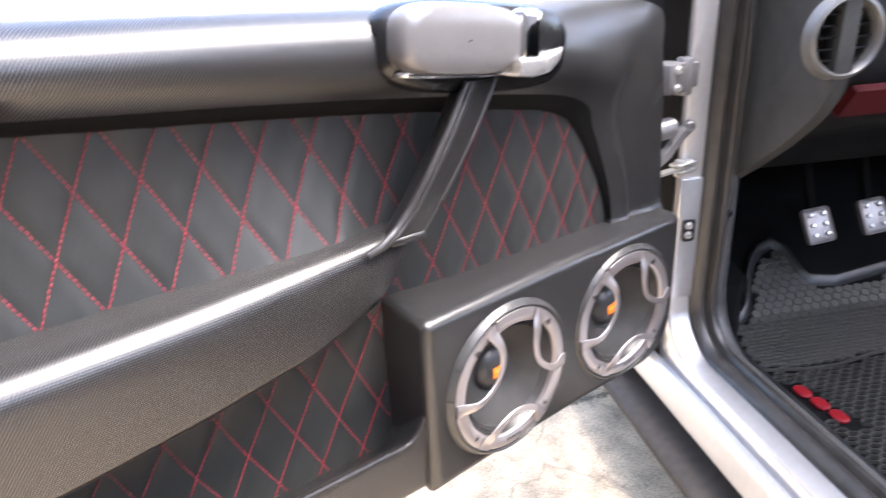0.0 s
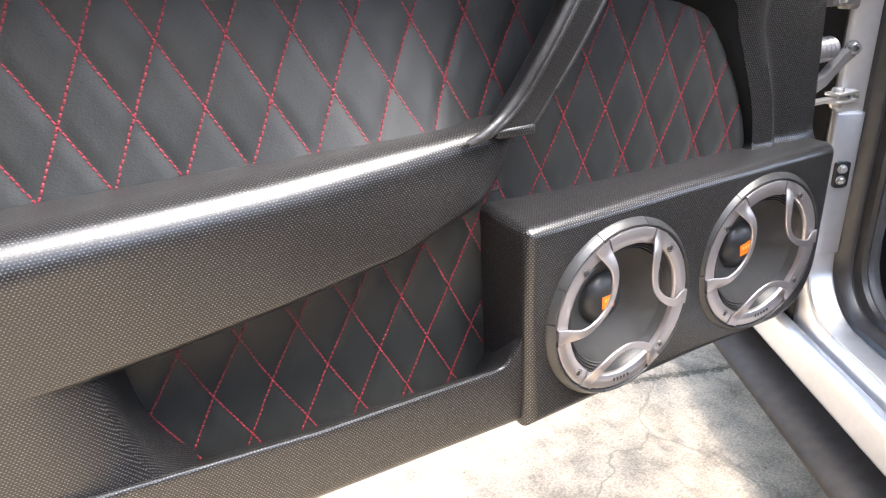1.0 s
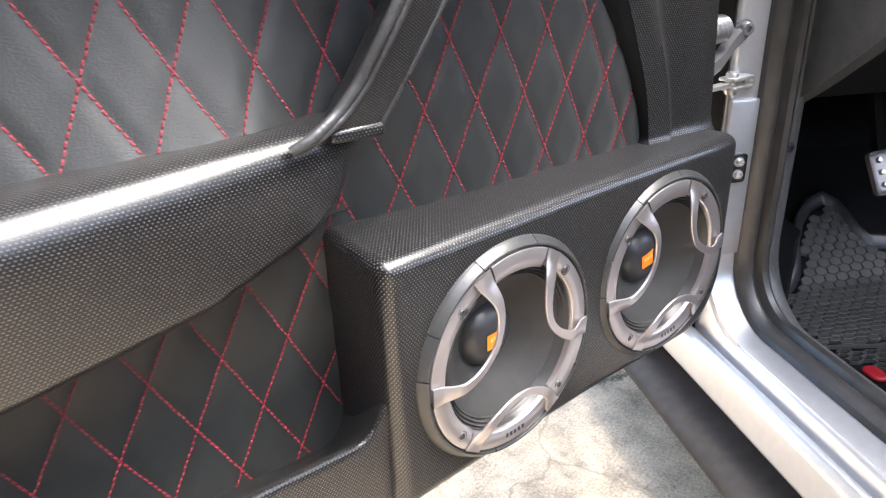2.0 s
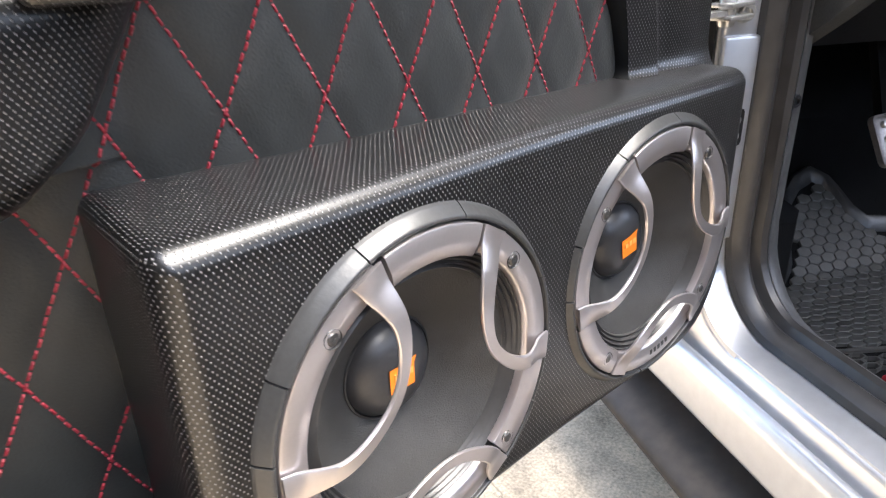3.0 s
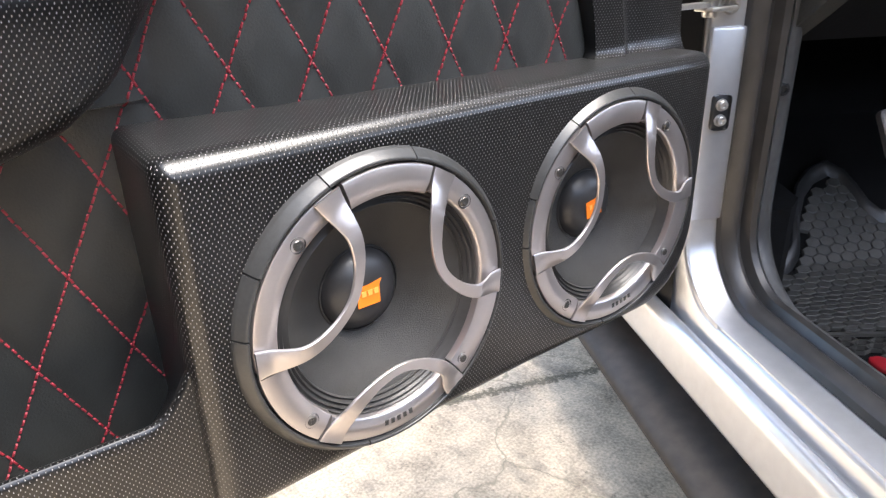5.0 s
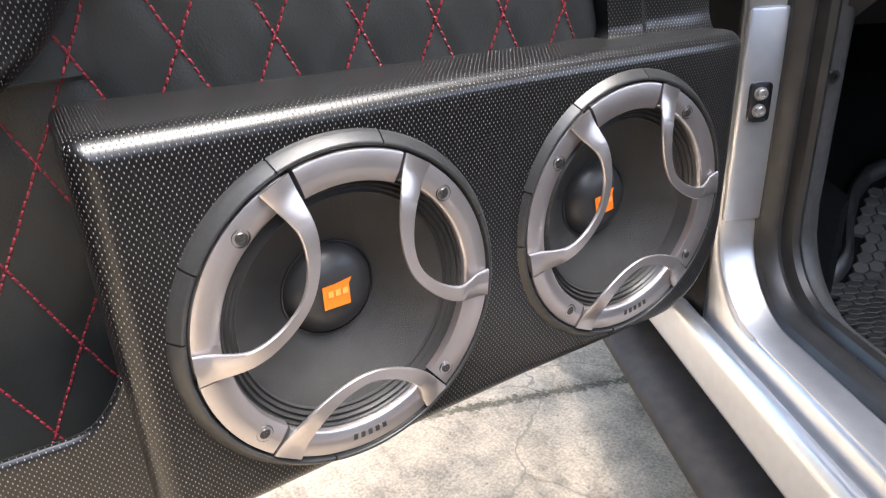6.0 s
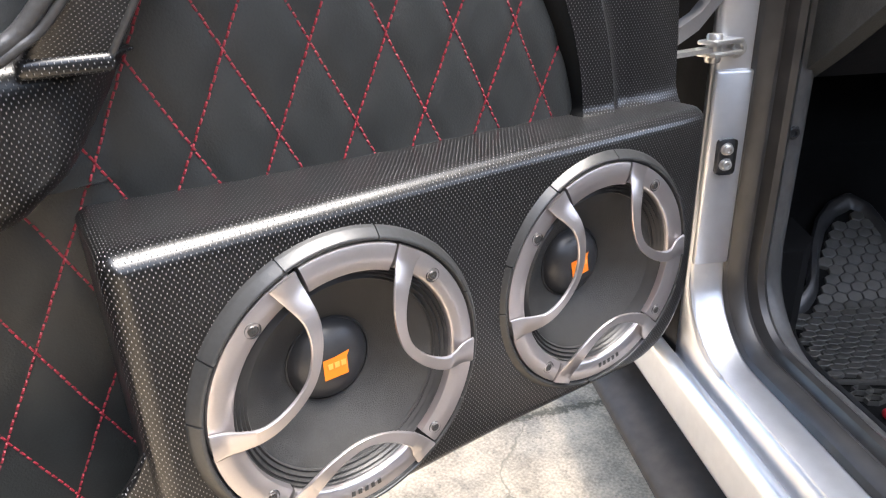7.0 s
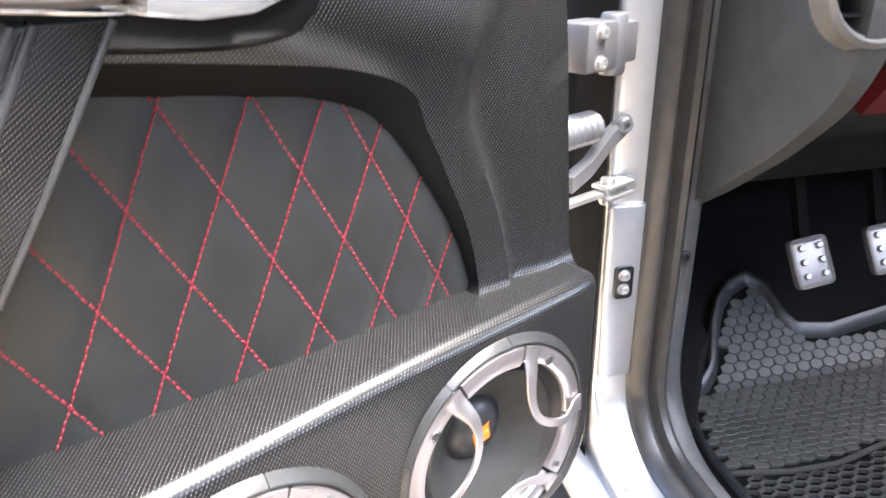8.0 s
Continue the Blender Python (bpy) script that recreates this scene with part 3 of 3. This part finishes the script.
other_speaker = copy_thing(speaker, pose(0.1985, 0.0100, 0.006, 0, 0, -0.5) @ Matrix.Rotation(radians(-9.5), 4, "Y"))

# ---- the car body round the opening: s runs rearwards along the sill, w inwards ----
P0, DS, DW = Vector((0.455, 0.090, 0.0)), Vector((-0.44, -0.898, 0)).normalized(), Vector((0.898, -0.44, 0)).normalized()


def sw(s, w, z):
    p = P0 + DS * s + DW * w
    return (p.x, p.y, z)


def bend(z_sill, s_jamb, r, z_top=0.62, s_end=1.5):
    """The way down the front pillar, round the lower corner and back along the sill: (s, z, normal)."""
    pts = []
    for i in range(9):
        pts.append((s_jamb, z_top + (z_sill + r - z_top) * i / 8, (1, 0)))
    for i in range(1, 15):
        a = math.pi / 2 * (0.12 + 0.88 * i / 14)
        pts.append((s_jamb + r - r * math.cos(a), z_sill + r - r * math.sin(a), (math.cos(a), math.sin(a))))
    for i in range(1, 16):
        pts.append((s_jamb + r + (s_end - s_jamb - r) * i / 15, z_sill, (0, 1)))
    return pts


def body_sweep(profile, **kw):
    rows = []
    for s, z, (ns, nz_) in bend(**kw):
        rows.append([sw(s + ns * h, w, z + nz_ * h) for w, h in profile])
    return grid(rows)


# inner flange: jamb face, corner and flat of the sill
part("jamb_and_sill", body_sweep([(-0.034, -0.03), (-0.034, -0.005), (-0.032, -0.001), (-0.028, 0.001), (0.05, 0.002), (0.06, 0.0)], z_sill=-0.168, s_jamb=0.0, r=0.085), PAINT, car, "silver painted jamb and door sill")
# outer sill step and rocker
prof = rounded([(-0.030, -0.166), (-0.0315, -0.196), (-0.0380, -0.198), (-0.0400, -0.186), (-0.048, -0.187), (-0.0535, -0.198), (-0.0575, -0.240), (-0.050, -0.247), (-0.02, -0.247)], 0.004, 4)
part("rocker", grid([[sw(s, p.x, p.y) for p in prof] for s in (-0.6, 0.0, 0.1, 0.3, 0.6, 1.5)]), PAINT, car, "silver painted rocker step")
prof = rounded([(-0.022, -0.245), (-0.024, -0.272), (-0.068, -0.284), (-0.084, -0.289), (-0.090, -0.298), (-0.086, -0.31), (0.1, -0.315)], 0.006, 4)
part("underbody", grid([[sw(s, p.x, p.y) for p in prof] for s in (-0.5, 0.0, 0.3, 0.6, 1.5)]), UNDER, car, "dusty dark lower sill")
# rubber seals
part("door_seal", body_sweep([(0.0015, 0.0), (0.002, 0.009), (0.008, 0.014), (0.016, 0.016), (0.021, 0.013), (0.023, 0.006), (0.026, 0.009), (0.030, 0.017), (0.036, 0.019), (0.041, 0.015), (0.044, 0.004)], z_sill=-0.166, s_jamb=0.002, r=0.085), SEAL, car, "worn black rubber door seal")
part("scuff_trim", body_sweep([(0.042, 0.0), (0.044, 0.006), (0.050, 0.007), (0.062, 0.003), (0.072, -0.008), (0.078, -0.03), (0.082, -0.075)], z_sill=-0.168, s_jamb=0.0, r=0.09), SCUFF, car, "dusty black plastic sill trim")
# front pillar outside the flange, hinge cavity and fender
part("pillar_cavity", grid([[sw(s, w, z) for w, s in ((-0.036, -0.004), (-0.037, -0.03), (-0.05, -0.05), (-0.12, -0.055))] for z in (-0.2, 0.0, 0.2, 0.62)]), DARK, car)
part("front_fender", grid([[sw(s, -0.105 + 0.01 * math.sin(i), z) for s in (-0.11, -0.2, -0.4, -0.7)] for i, z in enumerate((-0.25, -0.05, 0.15, 0.35, 0.55))]), PAINT, car, "silver painted front fender")

# foot of the pillar, from the round of the jamb down to the rocker
rows = []
for i in range(25):
    s = -0.125 + 0.208 * i / 24
    top = -0.083 if s < 0 else -0.083 - math.sqrt(max(0.0, 0.085 ** 2 - (0.085 - s) ** 2))
    rows.append([sw(s, -0.0325, -0.192 + (top + 0.004 + 0.192) * k / 4) for k in range(5)])
part("pillar_foot", grid(rows), PAINT, car, "silver painted foot of the pillar")

# raised lower plate of the jamb, with the bracket and its bolts
def jamb_at(s, w, z):
    m = Matrix.Identity(4)
    m.col[0][:3], m.col[1][:3], m.col[2][:3] = DW, -DS, (0, 0, 1)
    m.translation = sw(s, w, z)
    return m


def bolt(name, r, h, at, parent, material):
    b = part(name, lathe([(r * 1.35, 0.0), (r * 1.35, -h * 0.2), (r * 1.02, -h * 0.25), (r, -h), (r * 0.86, -h * 1.12), (r * 0.5, -h * 1.12), (r * 0.45, -h * 0.7), (0.0, -h * 0.7)], 24), material, parent, at=at)
    return b


plate = part("jamb_plate", block(-0.033, 0.004, -0.008, 0.0, -0.082, 0.112, 0.003), PAINT, car, "silver painted jamb plate", at=jamb_at(0.0, 0.0, 0.0))
bracket = part("bracket", block(-0.0095, 0.0095, -0.0025, 0.0, -0.0175, 0.0175, 0.004), RUBBER, car, "small black bracket with two bolts", at=jamb_at(0.0085, -0.016, 0.032))
for dz in (-0.0075, 0.0075):
    bolt("bolt", 0.0045, 0.005, Matrix.Translation((0, -0.002, dz)), bracket, STEEL)
bolt("kick_screw", 0.006, 0.006, jamb_at(0.004, 0.05, 0.05), car, RUBBER)

# ---- door check strap and hinges in the gap ----
check = part("door_check", tube([[(x, 0.092 + dy, 0.134 + dz) for dy, dz in ((-0.006, -0.002), (-0.006, 0.002), (0.006, 0.002), (0.006, -0.002))] for x in (0.32, 0.36, 0.40)]), STEEL, car, "zinc-plated door check strap")
part("check_fork", block(0.392, 0.43, 0.080, 0.1, 0.128, 0.132, 0.0012), STEEL, check)
part("check_fork", block(0.392, 0.43, 0.080, 0.1, 0.138, 0.142, 0.0012), STEEL, check)
bm = lathe([(0.0, -0.012), (0.006, -0.012), (0.007, -0.010), (0.007, 0.010), (0.006, 0.012), (0.0, 0.012)], 24)
part("check_pin", bm, STEEL, check, at=Matrix.Translation((0.402, 0.09, 0.135)) @ Matrix.Rotation(math.pi / 2, 4, "X"))
bolt("check_bolt", 0.007, 0.007, jamb_at(0.006, -0.018, 0.132), check, STEEL)


def hinge(z, h, material, label):
    hg = part("hinge", block(0.362, 0.402, 0.088, 0.125, z - h / 2, z + h / 2, 0.004), material, car, label)
    part("hinge_knuckle", lathe([(0.0, -h * 0.62), (0.010, -h * 0.62), (0.0115, -h * 0.55), (0.0115, h * 0.55), (0.010, h * 0.62), (0.0, h * 0.62)], 24), material, hg, at=Matrix.Translation((0.405, 0.098, z)) @ Matrix.Rotation(math.pi / 2, 4, "X"))
    part("hinge_leaf", block(0.404, 0.432, 0.092, 0.104, z - h * 0.42, z + h * 0.42, 0.003), material, hg)
    for dz in (-0.3, 0.3):
        bolt("hinge_bolt", 0.005, 0.005, Matrix.Translation((0.378, 0.089, z + dz * h)), hg, STEEL)


hinge(0.262, 0.040, GREY, "grey painted door hinge")
part("wiring_boot", lathe([(0.013 + 0.002 * (i % 2), -0.024 + 0.004 * i) for i in range(13)], 24), GREY, car, "grey ribbed wiring boot", at=Matrix.Translation((0.372, 0.105, 0.192)) @ Matrix.Rotation(math.pi / 2, 4, "Z"))
part("hinge_arm", tube([[(x, 0.1 + dy, z + dz) for dy, dz in ((-0.006, -0.007), (-0.006, 0.007), (0.006, 0.007), (0.006, -0.007))] for x, z in ((0.36, 0.148), (0.385, 0.158), (0.41, 0.178), (0.43, 0.188))]), GREY, car)
bolt("hinge_bolt", 0.007, 0.008, jamb_at(0.004, -0.028, 0.19), car, GREY)

# ---- inner door handle ----
HM = Matrix.Translation((0.0, 0.034, 0.345)) @ Matrix.Rotation(radians(6), 4, "Y")


def pill(x0, x1, z0, z1, y0, y1, power=3.0, dome=0.5):
    """A rounded shell: an oval outline that swells from y0 to y1."""
    rows = []
    cx, cz, ax, az = (x0 + x1) / 2, (z0 + z1) / 2, (x1 - x0) / 2, (z1 - z0) / 2
    for k, f in ((1.0, 0.0), (1.0, 0.35), (0.97, 0.7), (0.9, 0.88), (0.75, 0.96), (0.4, 1.0), (0.02, 1.0)):
        row = []
        for i in range(48):
            a = 2 * math.pi * i / 48
            ca, sa = math.cos(a), math.sin(a)
            row.append((cx + ax * k * math.copysign(abs(ca) ** (2 / power), ca), y0 + (y1 - y0) * f, cz + az * k * math.copysign(abs(sa) ** (2 / power), sa)))
        rows.append(row)
    bm = grid(rows, close_v=True)
    bmesh.ops.recalc_face_normals(bm, faces=bm.faces[:])
    return bm


handle = part("inner_handle", pill(-0.118, 0.108, -0.042, 0.040, 0.02, -0.012, 3.2), BEZEL, door, "black bezel of the inner handle", at=HM)
part("lever_shell", pill(-0.112, 0.022, -0.024, 0.036, -0.008, -0.034, 3.4), SHELL, handle, "satin grey lever cover")
part("lever_trim", pill(-0.104, 0.014, -0.0262, -0.019, -0.002, -0.018, 4.0), CHROME, handle, "chrome lever edge")
part("lever_fin", block(0.014, 0.038, -0.036, -0.012, -0.012, 0.034, 0.006, 3), CHROME, handle, "chrome lever end")
rows = []
for x, yf, yb, zt, zb in ((0.010, -0.040, -0.006, -0.008, -0.024), (0.03, -0.039, -0.006, -0.007, -0.025), (0.055, -0.033, -0.006, -0.005, -0.022), (0.082, -0.019, -0.006, -0.001, -0.013), (0.092, -0.010, -0.006, 0.001, -0.005)):
    rows.append([(x, p.x, p.y) for p in rounded([((yf + yb) / 2, zt), (yf, zt - 0.002), (yf + 0.002, zb), (yb, zb), (yb, zt), ((yf + yb) / 2, zt)], 0.002, 2)[:-1]])
part("lock_lever", tube(rows), BRIGHT, handle, "pointed chrome lock lever")

# ---- cabin floor, dash, closing panels ----
FLOOR = ((1.5, -0.232), (-0.06, -0.232), (-0.1, -0.222), (-0.30, -0.06), (-0.36, 0.4))
part("cabin_floor", grid([[sw(s, w, z) for w in (0.06, 0.4, 1.4)] for s, z in FLOOR]), CARPET_SHADE, car, "black cabin carpet")
part("kick_panel", grid([[sw(s, w, z) for s, w in ((0.003, 0.046), (-0.02, 0.075), (-0.1, 0.10), (-0.34, 0.12))] for z in (-0.235, -0.1, 0.1, 0.5)]), DARK, car, "black plastic kick panel")
foot = tube([[sw(s, w, z) for s, w in ((-0.02, 0.075), (-0.10, 0.085), (-0.115, 0.150), (-0.05, 0.135), (-0.02, 0.105))] for z in (-0.24, -0.14, -0.09)])
part("foot_well_liner", foot, CARPET_SHADE, car, "black foot-well liner")
cap = rounded([(-0.03, 0.085), (0.03, 0.125), (0.10, 0.178), (0.15, 0.226), (0.170, 0.265), (0.17, 0.40), (0.0, 0.46), (-0.1, 0.46), (-0.1, 0.085)], 0.02, 3)
bm = tube([[sw(p.x, w, p.y) for p in cap] for w in (0.054, 0.058, 0.075)])
part("dash_side_panel", bm, DASH, car, "grey dashboard end panel")
DL = ((-0.06, 0.135), (0.06, 0.185), (0.128, 0.228), (0.15, 0.27), (0.14, 0.42), (-0.1, 0.46), (-0.33, 0.46), (-0.33, 0.15), (-0.1, 0.08))
part("dashboard", tube([[sw(p.x, w, p.y) for p in rounded(list(DL), 0.02, 3)] for w in (0.078, 0.4, 1.36)]), DARK, car, "black dashboard")
part("dash_trim", tube([[sw(s, w, z) for s, z in ((0.132, 0.216), (0.158, 0.252), (0.146, 0.258), (0.115, 0.225))] for w in (0.10, 0.12, 0.7)]), REDTRIM, car, "dark red dashboard trim")
VM = jamb_at(0.160, 0.064, 0.318)
vent = part("air_vent", lathe([(0.038, 0.004), (0.0395, -0.008), (0.043, -0.012), (0.047, -0.010), (0.050, 0.004)], 48), VENTRING, car, "round air vent with silver ring", at=VM)
part("vent_well", lathe([(0.039, 0.0), (0.03, 0.018), (0.0, 0.02)], 40), INK, vent)
for k in range(-2, 3):
    hw = math.sqrt(0.036 ** 2 - (k * 0.013) ** 2)
    part("vent_slat", block(-hw, hw, -0.002, 0.012, k * 0.013 - 0.001, k * 0.013 + 0.001), DARK, vent)
part("roof", tube([[sw(s, w, z) for w, z in ((0.2, 0.93), (0.35, 0.97), (1.05, 0.97), (1.2, 0.93), (1.05, 0.94), (0.35, 0.94))] for s in (-0.1, 0.4, 1.5)]), PAINT, car, "silver roof")
part("far_side", tube([[sw(s, w, z) for w, z in ((1.38, -0.25), (1.42, -0.25), (1.42, 0.45), (1.38, 0.45))] for s in (-0.4, 1.5)]), DARK, car)
part("rear_bulkhead", tube([[sw(s, w, z) for s, z in ((1.48, -0.25), (1.52, -0.25), (1.52, 0.4), (1.48, 0.4))] for w in (0.0, 1.42)]), DARK, car)


# ---- pedals ----
def pedal(w, z, label):
    m = jamb_at(-0.10, w, z) @ Matrix.Rotation(radians(-28), 4, "X") @ Matrix.Rotation(radians(-5), 4, "Y")
    p = part("pedal", block(-0.027, 0.027, -0.004, 0.004, -0.033, 0.031, 0.008, 3), PEDAL, car, label, at=m)
    for i in (-1, 1):
        for j in (-1, 0, 1):
            part("stud", lathe([(0.0045, 0.0), (0.0042, -0.003), (0.003, -0.0042), (0.0, -0.0044)], 16), STEEL, p, at=Matrix.Translation((i * 0.013, -0.004, j * 0.018)))
    # arm's colour is near black in place of the shade under the dash
    part("pedal_arm", tube([[(x, y, z) for x, y in ((-0.007, 0.0), (0.007, 0.0), (0.007, 0.012), (-0.007, 0.012))] for z in (-0.02, 0.06, 0.3)]), CARPET_SHADE, p, at=Matrix.Translation((0, 0.006, 0)) @ Matrix.Rotation(radians(12), 4, "X"))


pedal(0.300, -0.036, "studded metal clutch pedal")
pedal(0.410, -0.030, "studded metal brake pedal")

# ---- rubber floor mat with raised hexagons ----
floor_mat = thing("floor_mat", "black rubber floor mat with hexagon pattern and red mark", "floor mat")


def mat_z(s):
    return float(np.interp(-s, [-f[0] for f in FLOOR], [f[1] for f in FLOOR]))


def mat_front(w):
    """How far forward the mat reaches: past the foot rest, then cut back under the pedals."""
    return float(np.interp(w, (0.10, 0.150, 0.178, 0.198, 0.223, 0.244, 0.270, 0.304, 0.328, 0.337, 0.350, 0.40, 0.50, 0.66), (-0.085, -0.104, -0.109, -0.123, -0.168, -0.194, -0.212, -0.222, -0.205, -0.168, -0.153, -0.147, -0.157, -0.17)))


def side_edge(s):
    return float(np.interp(s, (-0.1, -0.04, 0.0, 1.0), (0.150, 0.128, 0.118, 0.105)))


rows = []
for i in range(91):
    w = 0.15 + 0.51 * i / 90
    f = mat_front(w)
    row = []
    for k in range(41):
        s = f + (0.75 - f) * k / 40
        row.append(sw(s, w if i else side_edge(s), mat_z(s) + 0.0025))
    rows.append(row)
# rubber sheet coloured near black, which paints shade into the gaps between hexagons
part("mat_sheet", grid(rows), CARPET_SHADE, floor_mat)
rim = [(side_edge(0.75 - 0.85 * i / 30), 0.75 - 0.85 * i / 30) for i in range(31)]
rim += [(0.15 + 0.5 * i / 80, mat_front(0.15 + 0.5 * i / 80)) for i in range(2, 81)]
rows = []
for i, (w, s) in enumerate(rim):
    (w0, s0), (w1, s1) = rim[max(0, i - 2)], rim[min(len(rim) - 1, i + 2)]
    k = math.hypot(w1 - w0, s1 - s0)
    nw, ns = -(s1 - s0) / k, (w1 - w0) / k
    rows.append([sw(s + ns * d, w + nw * d, mat_z(s + ns * d) + h) for d, h in ((-0.004, 0.0), (-0.004, 0.013), (0.0, 0.017), (0.006, 0.0165), (0.011, 0.006))])
part("mat_rim", grid(rows), RUBBER, floor_mat, "raised lip of the mat")
part("mat_seam", tube([[sw(s0 + ds, w, mat_z(s0) + dz) for ds, dz in ((-0.003, 0.005), (-0.003, 0.0085), (0.003, 0.0085), (0.003, 0.005))] for w, s0 in ((0.13, 0.033), (0.2, 0.047), (0.26, 0.049), (0.335, 0.034), (0.64, 0.0))]), MAT, floor_mat)


def seam_s(w):
    return float(np.interp(w, (0.13, 0.2, 0.26, 0.335, 0.64), (0.033, 0.047, 0.049, 0.034, 0.0)))


def hexagon(s0, w0, rings, close):
    """A six-sided stud, wider across the car, through rings of (scale, height); open in the middle unless close."""
    base = len(verts)
    for k, h in rings:
        for a, b in ((0, 1), (-1, 0.5), (-1, -0.5), (0, -1), (1, -0.5), (1, 0.5)):
            sa, wa = s0 + 0.0067 * k * b, w0 + 0.01025 * k * a
            verts.append(sw(sa, wa, mat_z(sa) + h))
    for r in range(len(rings) - 1):
        for k in range(6):
            faces.append((base + 6 * r + k, base + 6 * r + (k + 1) % 6, base + 6 * r + 6 + (k + 1) % 6, base + 6 * r + 6 + k))
    if close:
        faces.append(tuple(base + 6 * (len(rings) - 1) + k for k in range(6)))


verts, faces = [], []
for i in range(-23, 68):
    s0 = i * 0.0100
    for j in range(0, 28):
        w0 = 0.1 + (j + 0.5 * (i % 2)) * 0.0205
        if w0 < side_edge(s0) + 0.018 or w0 > 0.64 or s0 < mat_front(w0) + 0.016 or (s0 < -0.095 and s0 < mat_front(w0 - 0.012) + 0.014) or abs(s0 - seam_s(w0)) < 0.0095:
            continue
        if 0.072 < s0 < 0.205 and abs(w0 - 0.152 - (s0 - 0.10) * 0.14) < 0.020:
            continue
        if s0 < seam_s(w0):
            hexagon(s0, w0, ((0.965, 0.0035), (0.93, 0.0078), (0.84, 0.0085)), True)
        else:
            hexagon(s0, w0, ((0.99, 0.0035), (0.97, 0.0088), (0.80, 0.0088), (0.74, 0.0035)), False)
me = bpy.data.meshes.new("hexagons")
me.from_pydata(verts, [], faces)
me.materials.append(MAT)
hexes = new("hexagon_tread", me)
hexes.parent = floor_mat
tagged(hexes, "raised rubber hexagons", kind="stuff")
for k in range(3):
    bm = pill(-0.011, 0.011, -0.0155, 0.0155, 0.0, -0.0045, 2.6)
    part("red_mark", bm, RED, floor_mat, "red moulded mark", at=Matrix.Translation(sw(0.102 + 0.034 * k, 0.152 + 0.005 * k, mat_z(0.1) + 0.006)) @ jamb_at(0, 0, 0).to_3x3().to_4x4() @ Matrix.Rotation(-math.pi / 2, 4, "X"))

# ---- plain walls added out of view, to cut low light and darken reflections ----
part_wall = part("unseen_wall_south", block(-1.09, 6, -4.2, -4.0, GROUND, GROUND + 2.0, 0.01), WALL)
tagged(part_wall, "added plain wall out of view that dims the horizon", "wall", kind="structure")
# added out of view: keeps sky and bounce off the door's left side
tagged(part("unseen_wall_west", block(-1.3, -1.1, -4.2, 3.0, GROUND, GROUND + 2.8, 0.01), SHADE_WALL), "added dark wall out of view that blocks light from the left", "wall", kind="structure")
